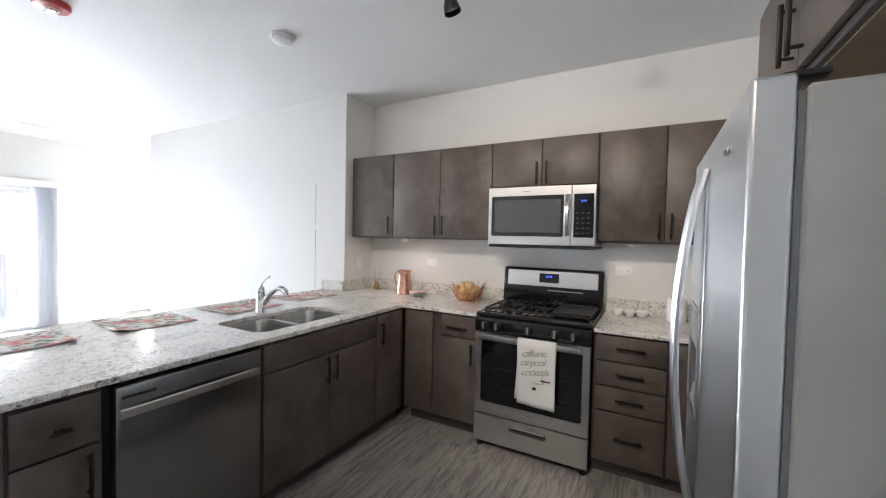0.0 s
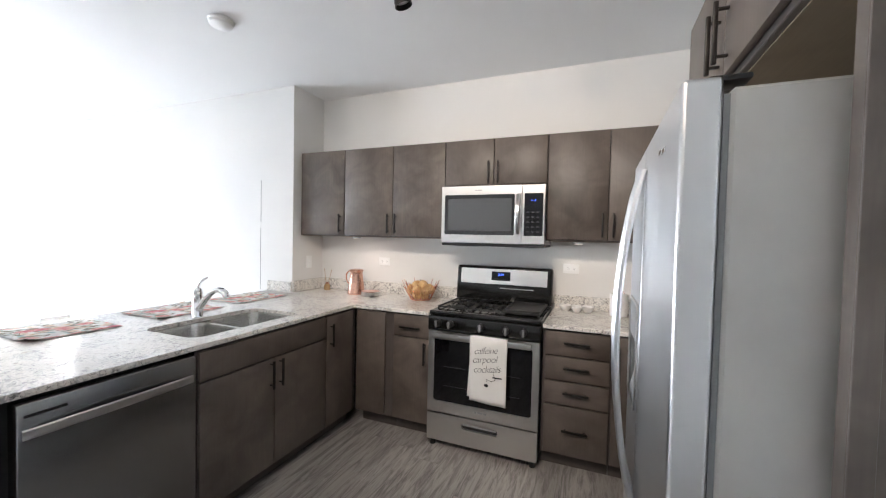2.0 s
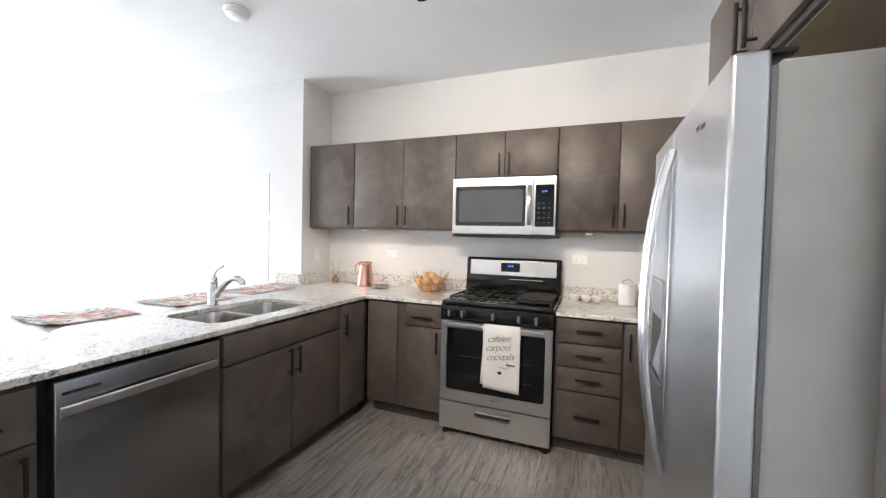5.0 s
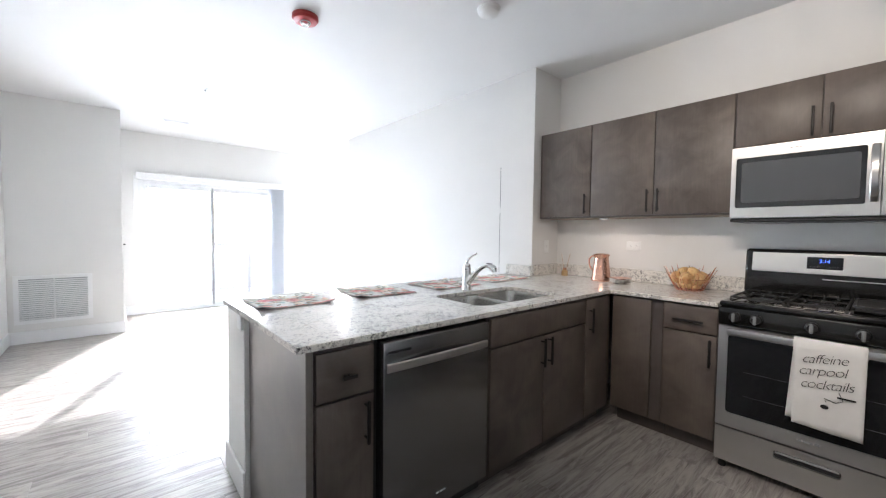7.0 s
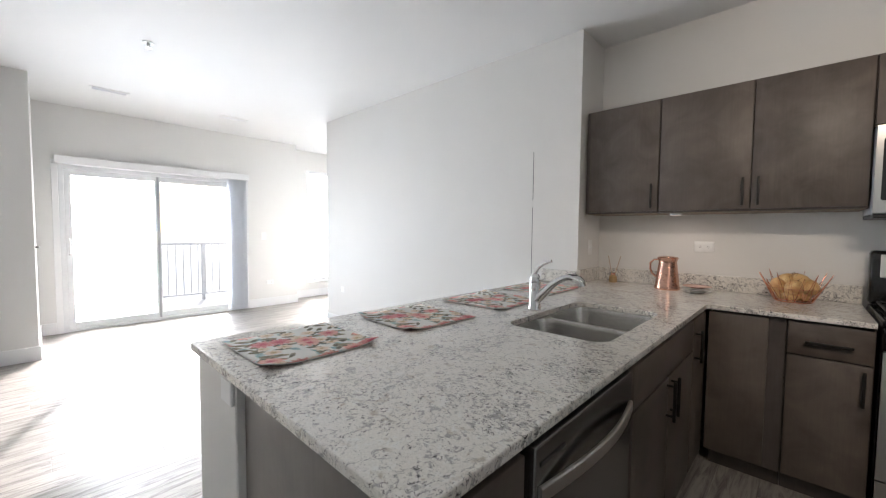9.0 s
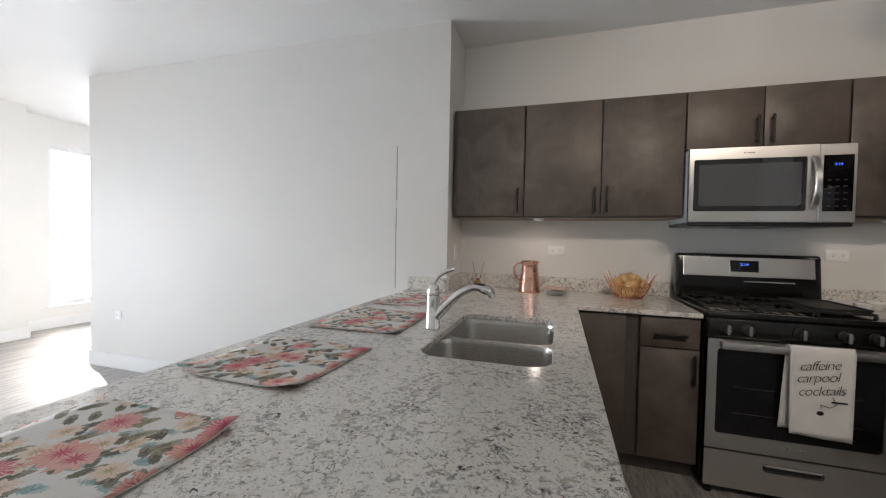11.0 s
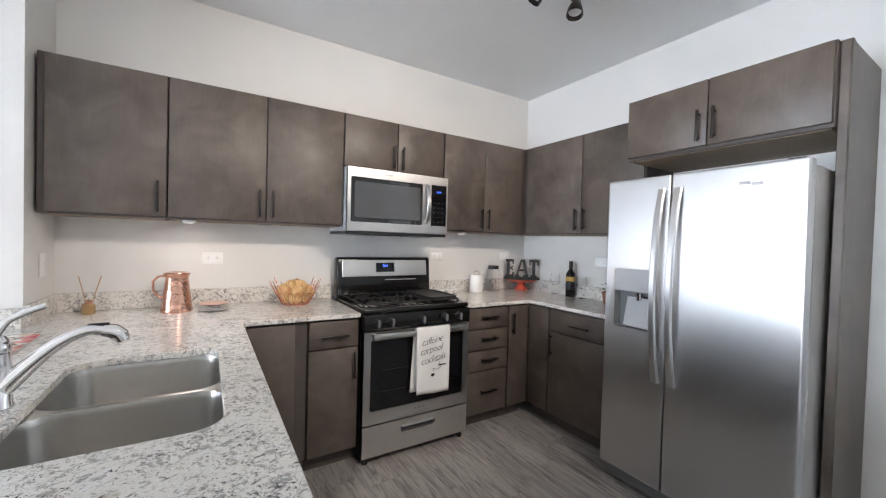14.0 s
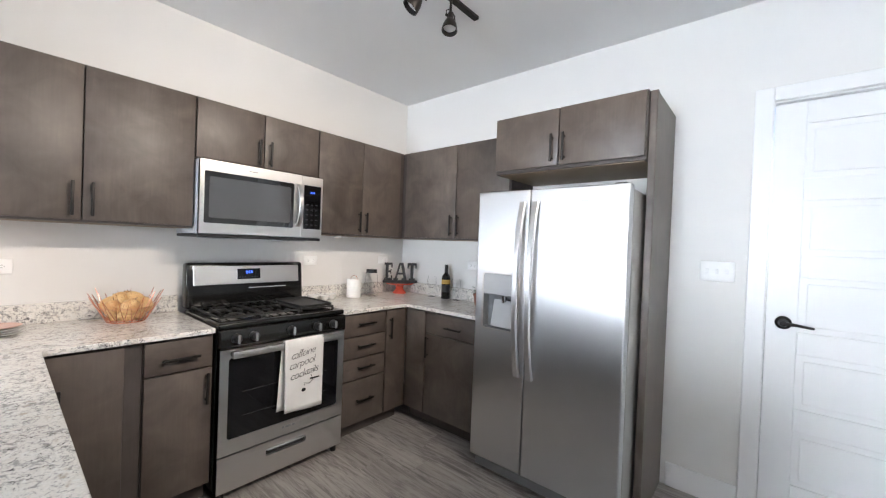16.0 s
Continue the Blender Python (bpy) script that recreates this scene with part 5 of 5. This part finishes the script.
pt = thing("plant_pot", (1.77, -1.05, TOP), "small terracotta pot with a little green plant", "plant")
part("pot", turned([(0, 0.001), (0.04, 0.001), (0.052, 0.075), (0.056, 0.077), (0.056, 0.092), (0.05, 0.092), (0.047, 0.08), (0, 0.078)], 28), CLAY, pt)
bm = bmesh.new()
rnd = random.Random(9)
for i in range(34):
    a, r, z = rnd.uniform(0, 6.28), rnd.uniform(0.005, 0.045), rnd.uniform(0.082, 0.135)
    c = Vector((r * math.cos(a), r * math.sin(a), z))
    d = Vector((math.cos(a), math.sin(a), rnd.uniform(0.2, 1.0))).normalized()
    s = d.cross(Vector((0, 0, 1))).normalized()
    vs = [bm.verts.new(c + d * u * 0.035 + s * v * 0.009 + Vector((0, 0, w))) for u, v, w in ((0, 0, 0), (0.45, 1, 0.003), (1, 0, 0), (0.45, -1, 0.003))]
    bm.faces.new(vs)
part("leaves", bm, LEAF, pt)


# ---- wall and ceiling fittings ----
def outlet(m, label="white two-socket wall outlet turned sideways", w=0.115, h=0.072, kind="outlet"):
    o = thing("wall_" + kind, m, label, kind, "wall plates")
    part("plate", box(-w / 2, w / 2, -0.006, 0.0, -h / 2, h / 2, 0.003, 2), WHITEP, o)
    if kind == "outlet":
        for s in (-1, 1):
            f = part("socket", slab(rrect(-0.016, 0.016, -0.013, 0.013, 0.007), [], 0, 0.002), WHITEP, o)
            for v in f.data.vertices:
                x, y, z = v.co
                v.co = (x + s * 0.022 * (1 if w > h else 0), -0.006 - z, y + s * 0.022 * (0 if w > h else 1))
            f.data.flip_normals()
            cx, cz = (s * 0.022, 0) if w > h else (0, s * 0.022)
            for dz in (-0.006, 0.006):
                part("slot", box(cx - 0.004, cx + 0.004, -0.0086, -0.0081, cz + dz - 0.001, cz + dz + 0.001), SLOT, f)
            part("slot", box(cx + 0.007, cx + 0.010, -0.0086, -0.0081, cz - 0.0015, cz + 0.0015), SLOT, f)
    else:
        n = max(1, round(w / 0.05)) if w > h else 1
        for i in range(n):
            x = (i - (n - 1) / 2) * 0.046
            part("toggle", box(x - 0.005, x + 0.005, -0.016, -0.006, -0.004, 0.012, 0.002), WHITEP, o)
            part("toggle_plate", box(x - 0.007, x + 0.007, -0.0075, -0.006, -0.014, 0.014, 0.001), TRIM, o)


outlet((-0.745, -0.001, 1.205))
outlet((0.89, -0.001, 1.222))
outlet((1.645, -0.001, 1.225))
outlet((EAST - 0.001, -0.88, 1.22, 0, 0, -90))
outlet((PIER_X + 0.001, -0.19, 1.18, 0, 0, 90), "white single light switch plate", 0.072, 0.115, "switch")
outlet((EAST - 0.001, -2.568, 1.298, 0, 0, -90), "white triple light switch plate", 0.16, 0.112, "switch")
outlet((WEST + 0.001, -0.59, 1.17, 0, 0, 90), "white single light switch plate", 0.072, 0.115, "switch")
outlet((WEST + 0.001, -0.50, 0.40, 0, 0, 90), "white wall outlet above the baseboard")
outlet((-4.65, PIER_Y - 0.001, 0.505), "white wall outlet above the baseboard", 0.08, 0.075)

# lens glow and lamps are added to brighten the backsplash; right puck is unseen
for x, watts in ((-0.86, 0.22), (0.95, 0.08)):
    pk = thing("puck_light", (x, -0.285, UB - 0.0045), "small round puck under the wall cabinet, with an added glow", "cabinet light", "pucks under the cabinets")
    part("housing", turned([(0, 0), (0.034, 0), (0.034, -0.009), (0.03, -0.013), (0, -0.013)], 24), LGREY, pk)
    part("lens", turned([(0.024, -0.0132), (0.022, -0.015), (0, -0.016)], 24), glow("puck_added_glow", (1.0, 0.88, 0.74), 0.35), pk)
    ld = bpy.data.lights.new("backsplash_fill", "AREA")
    ld.shape, ld.size, ld.energy, ld.color = "DISK", 0.06, watts, (1.0, 0.88, 0.76)
    lo = new("backsplash_fill", ld)
    lo.matrix_world = pose(x, -0.285, UB - 0.023)

gv = thing("wall_grille", (CL_X, -3.78, 0.49, 0, 0, 90), "white louvred heating grille low on the wall", "grille")
bm = slab([(-0.32, -0.27), (0.32, -0.27), (0.32, 0.27), (-0.32, 0.27)], [[(-0.28, -0.23), (0.28, -0.23), (0.28, 0.23), (-0.28, 0.23)]], 0, 0.02)
for v in bm.verts:
    x, y, z = v.co
    v.co = (x, -z - 0.001, y)
part("grille_frame", bm, TRIM, gv)
part("backing", box(-0.28, 0.28, -0.004, -0.001, -0.23, 0.23), LGREY, gv)
for i in range(20):
    bm = box(-0.279, 0.279, -0.017, -0.005, -0.215 + i * 0.0225, -0.209 + i * 0.0225)
    for v in bm.verts:
        if v.co.y < -0.01:
            v.co.z -= 0.01
    part("slat", bm, TRIM, gv)
part("centre_bar", box(-0.006, 0.006, -0.0195, -0.0175, -0.23, 0.23), TRIM, gv)
solo("thermostat", box(-0.03, 0.03, -0.025, 0.0, -0.008, 0.008, 0.003), BLACK, "small dark sensor on the closet corner", "sensor", (CL_X - 0.05, CL_Y + 0.001, 1.1, 0, 0, 180))

sm = thing("smoke_detector", (-1.142, -1.354, H), "round white ceiling smoke detector", "smoke detector")
part("base", turned([(0, -0.001), (0.075, -0.001), (0.075, -0.012), (0.07, -0.016), (0, -0.016)], 36), WHITEP, sm)
part("cover", turned([(0.068, -0.0162), (0.066, -0.032), (0.052, -0.042), (0.0, -0.046)], 36), WHITEP, sm)
hn = thing("fire_alarm", (-2.03, -2.22, H), "round red ceiling fire alarm with clear strobe", "fire alarm")
part("base", turned([(0, -0.001), (0.085, -0.001), (0.086, -0.02), (0.076, -0.036), (0.04, -0.042), (0, -0.042)], 36), REDP, hn)
part("strobe", turned([(0.03, -0.0422), (0.03, -0.055), (0.02, -0.066), (0, -0.068)], 24), CLEAR, hn)
part("strobe_base", turned([(0.036, -0.0421), (0.036, -0.046), (0.0305, -0.046)], 24), WHITEP, hn)
sp = thing("sprinkler", (-4.06, -2.5, H), "small white ceiling sprinkler head", "sprinkler")
part("escutcheon", turned([(0, -0.001), (0.04, -0.001), (0.038, -0.006), (0.012, -0.01), (0.012, -0.03), (0, -0.03)], 24), WHITEP, sp)
part("deflector", turned([(0.0, -0.031), (0.006, -0.031), (0.006, -0.042), (0.018, -0.044), (0, -0.046)], 20), CHROME, sp)
for x, y in ((-5.7, -2.58), (-5.82, -1.32)):
    v_ = thing("ceiling_vent", (x, y, H), "narrow white ceiling air vent", "vent", "ceiling vents")
    part("vent_frame", slab([(-0.06, -0.16), (0.06, -0.16), (0.06, 0.16), (-0.06, 0.16)], [[(-0.04, -0.14), (0.04, -0.14), (0.04, 0.14), (-0.04, 0.14)]], -0.008, -0.001), WHITEP, v_)
    for i in range(5):
        part("slat", box(-0.036 + i * 0.0165, -0.031 + i * 0.0165, -0.139, 0.139, -0.006, -0.001), BLIND, v_)

def track_light(at, label, heads, lit):
    """A ceiling track with bell-shaped heads; each is (x, turn about x, turn about y)."""
    tl = thing("track_light", at, label, "track light", "track lights")
    part("track", box(-0.6, 0.6, -0.018, 0.018, -0.022, -0.001, 0.003), BRONZE, tl)
    for x, rx, ry in heads:
        part("stem", rod([(x, 0, -0.0225), (x, 0, -0.085)], 0.007, 8), BRONZE, tl)
        bm = rod([(x - 0.034, 0, -0.118), (x - 0.036, 0, -0.094), (x - 0.02, 0, -0.083), (x, 0, -0.081), (x + 0.02, 0, -0.083), (x + 0.036, 0, -0.094), (x + 0.034, 0, -0.118)], 0.003, 6)
        part("yoke", bm, BRONZE, tl)
        m = pose(x, 0, -0.115, rx, ry, 0)
        hd = part("head", turned([(0.0, 0.03), (0.012, 0.03), (0.017, 0.02), (0.018, -0.012), (0.026, -0.026), (0.036, -0.048), (0.042, -0.075), (0.043, -0.09), (0.041, -0.09), (0.034, -0.06), (0.0, -0.055)], 24, (0, 0, 0), m), BRONZE, tl, "dark bell-shaped lamp head")
        for s_ in (-1, 1):
            part("knuckle", turned([(0, -0.006), (0.007, -0.006), (0.007, 0.006), (0, 0.006)], 10, (x + s_ * 0.031, 0, -0.118), pose(0, 0, 0, 0, 90)), BRONZE, hd)
        part("bulb", turned([(0.0, -0.056), (0.03, -0.06), (0.034, -0.068), (0, -0.074)], 20, (0, 0, 0), m), glow("lamp_glow", (1.0, 0.82, 0.6), 40) if lit else CERAM, hd)
        if lit:
            ld = bpy.data.lights.new("entry_lamp", "SPOT")
            ld.energy, ld.spot_size, ld.spot_blend, ld.shadow_soft_size, ld.color = HALL, radians(86), 0.95, 0.1, (1.0, 0.86, 0.7)
            lo = new("entry_lamp", ld)
            lo.matrix_world = pose(*at) @ m @ pose(0, 0, -0.095)


track_light((0.5, -1.41, H), "dark unlit ceiling track light with swivel heads", ((-0.36, 12, -14), (0.13, 25, 30), (0.36, -8, 12)), False)
track_light((0.35, -3.15, H), "lit ceiling track light over the entry", ((-0.3, 68, -14), (0.02, 66, 8), (0.32, 70, -6)), True)

# ---- floor planks ----
PW, PL = 0.182, 1.22


def plank_mesh():
    bm = bmesh.new()
    w, l, e, g_ = PW / 2 - 0.0004, 0.5, 0.0016, 0.0
    lo = [bm.verts.new((x * w, y * l, -0.010)) for x, y in ((-1, -1), (1, -1), (1, 1), (-1, 1))]
    mid = [bm.verts.new((x * w, y * l, -0.0012)) for x, y in ((-1, -1), (1, -1), (1, 1), (-1, 1))]
    hi = [bm.verts.new((x * (w - e), y * (l - e), g_)) for x, y in ((-1, -1), (1, -1), (1, 1), (-1, 1))]
    for a, b in ((lo, mid), (mid, hi)):
        for i in range(4):
            bm.faces.new((a[i], a[(i + 1) % 4], b[(i + 1) % 4], b[i]))
    bm.faces.new(hi)
    bm.normal_update()
    me = bpy.data.meshes.new("plank")
    bm.to_mesh(me), bm.free()
    me.materials.append(PLANK)
    return me


pm = plank_mesh()
rnd = random.Random(3)
x = -7.1
while x < EAST:
    y0, y1 = (SOUTH, 0.0) if x > -5.2 else (SOUTH, 2.5)
    if x < WEST - 0.05:
        y0 = -0.03
    y = y0 - rnd.uniform(0.1, 1.0) * PL
    while y < y1:
        a, b = max(y, y0), min(y + PL, y1)
        if b - a > 0.02:
            o = new("plank", pm)
            o.parent = floor
            o.location = (x + PW / 2, (a + b) / 2, 0)
            o.scale = (1, b - a - 0.0008, 1)
        y += PL
    x += PW
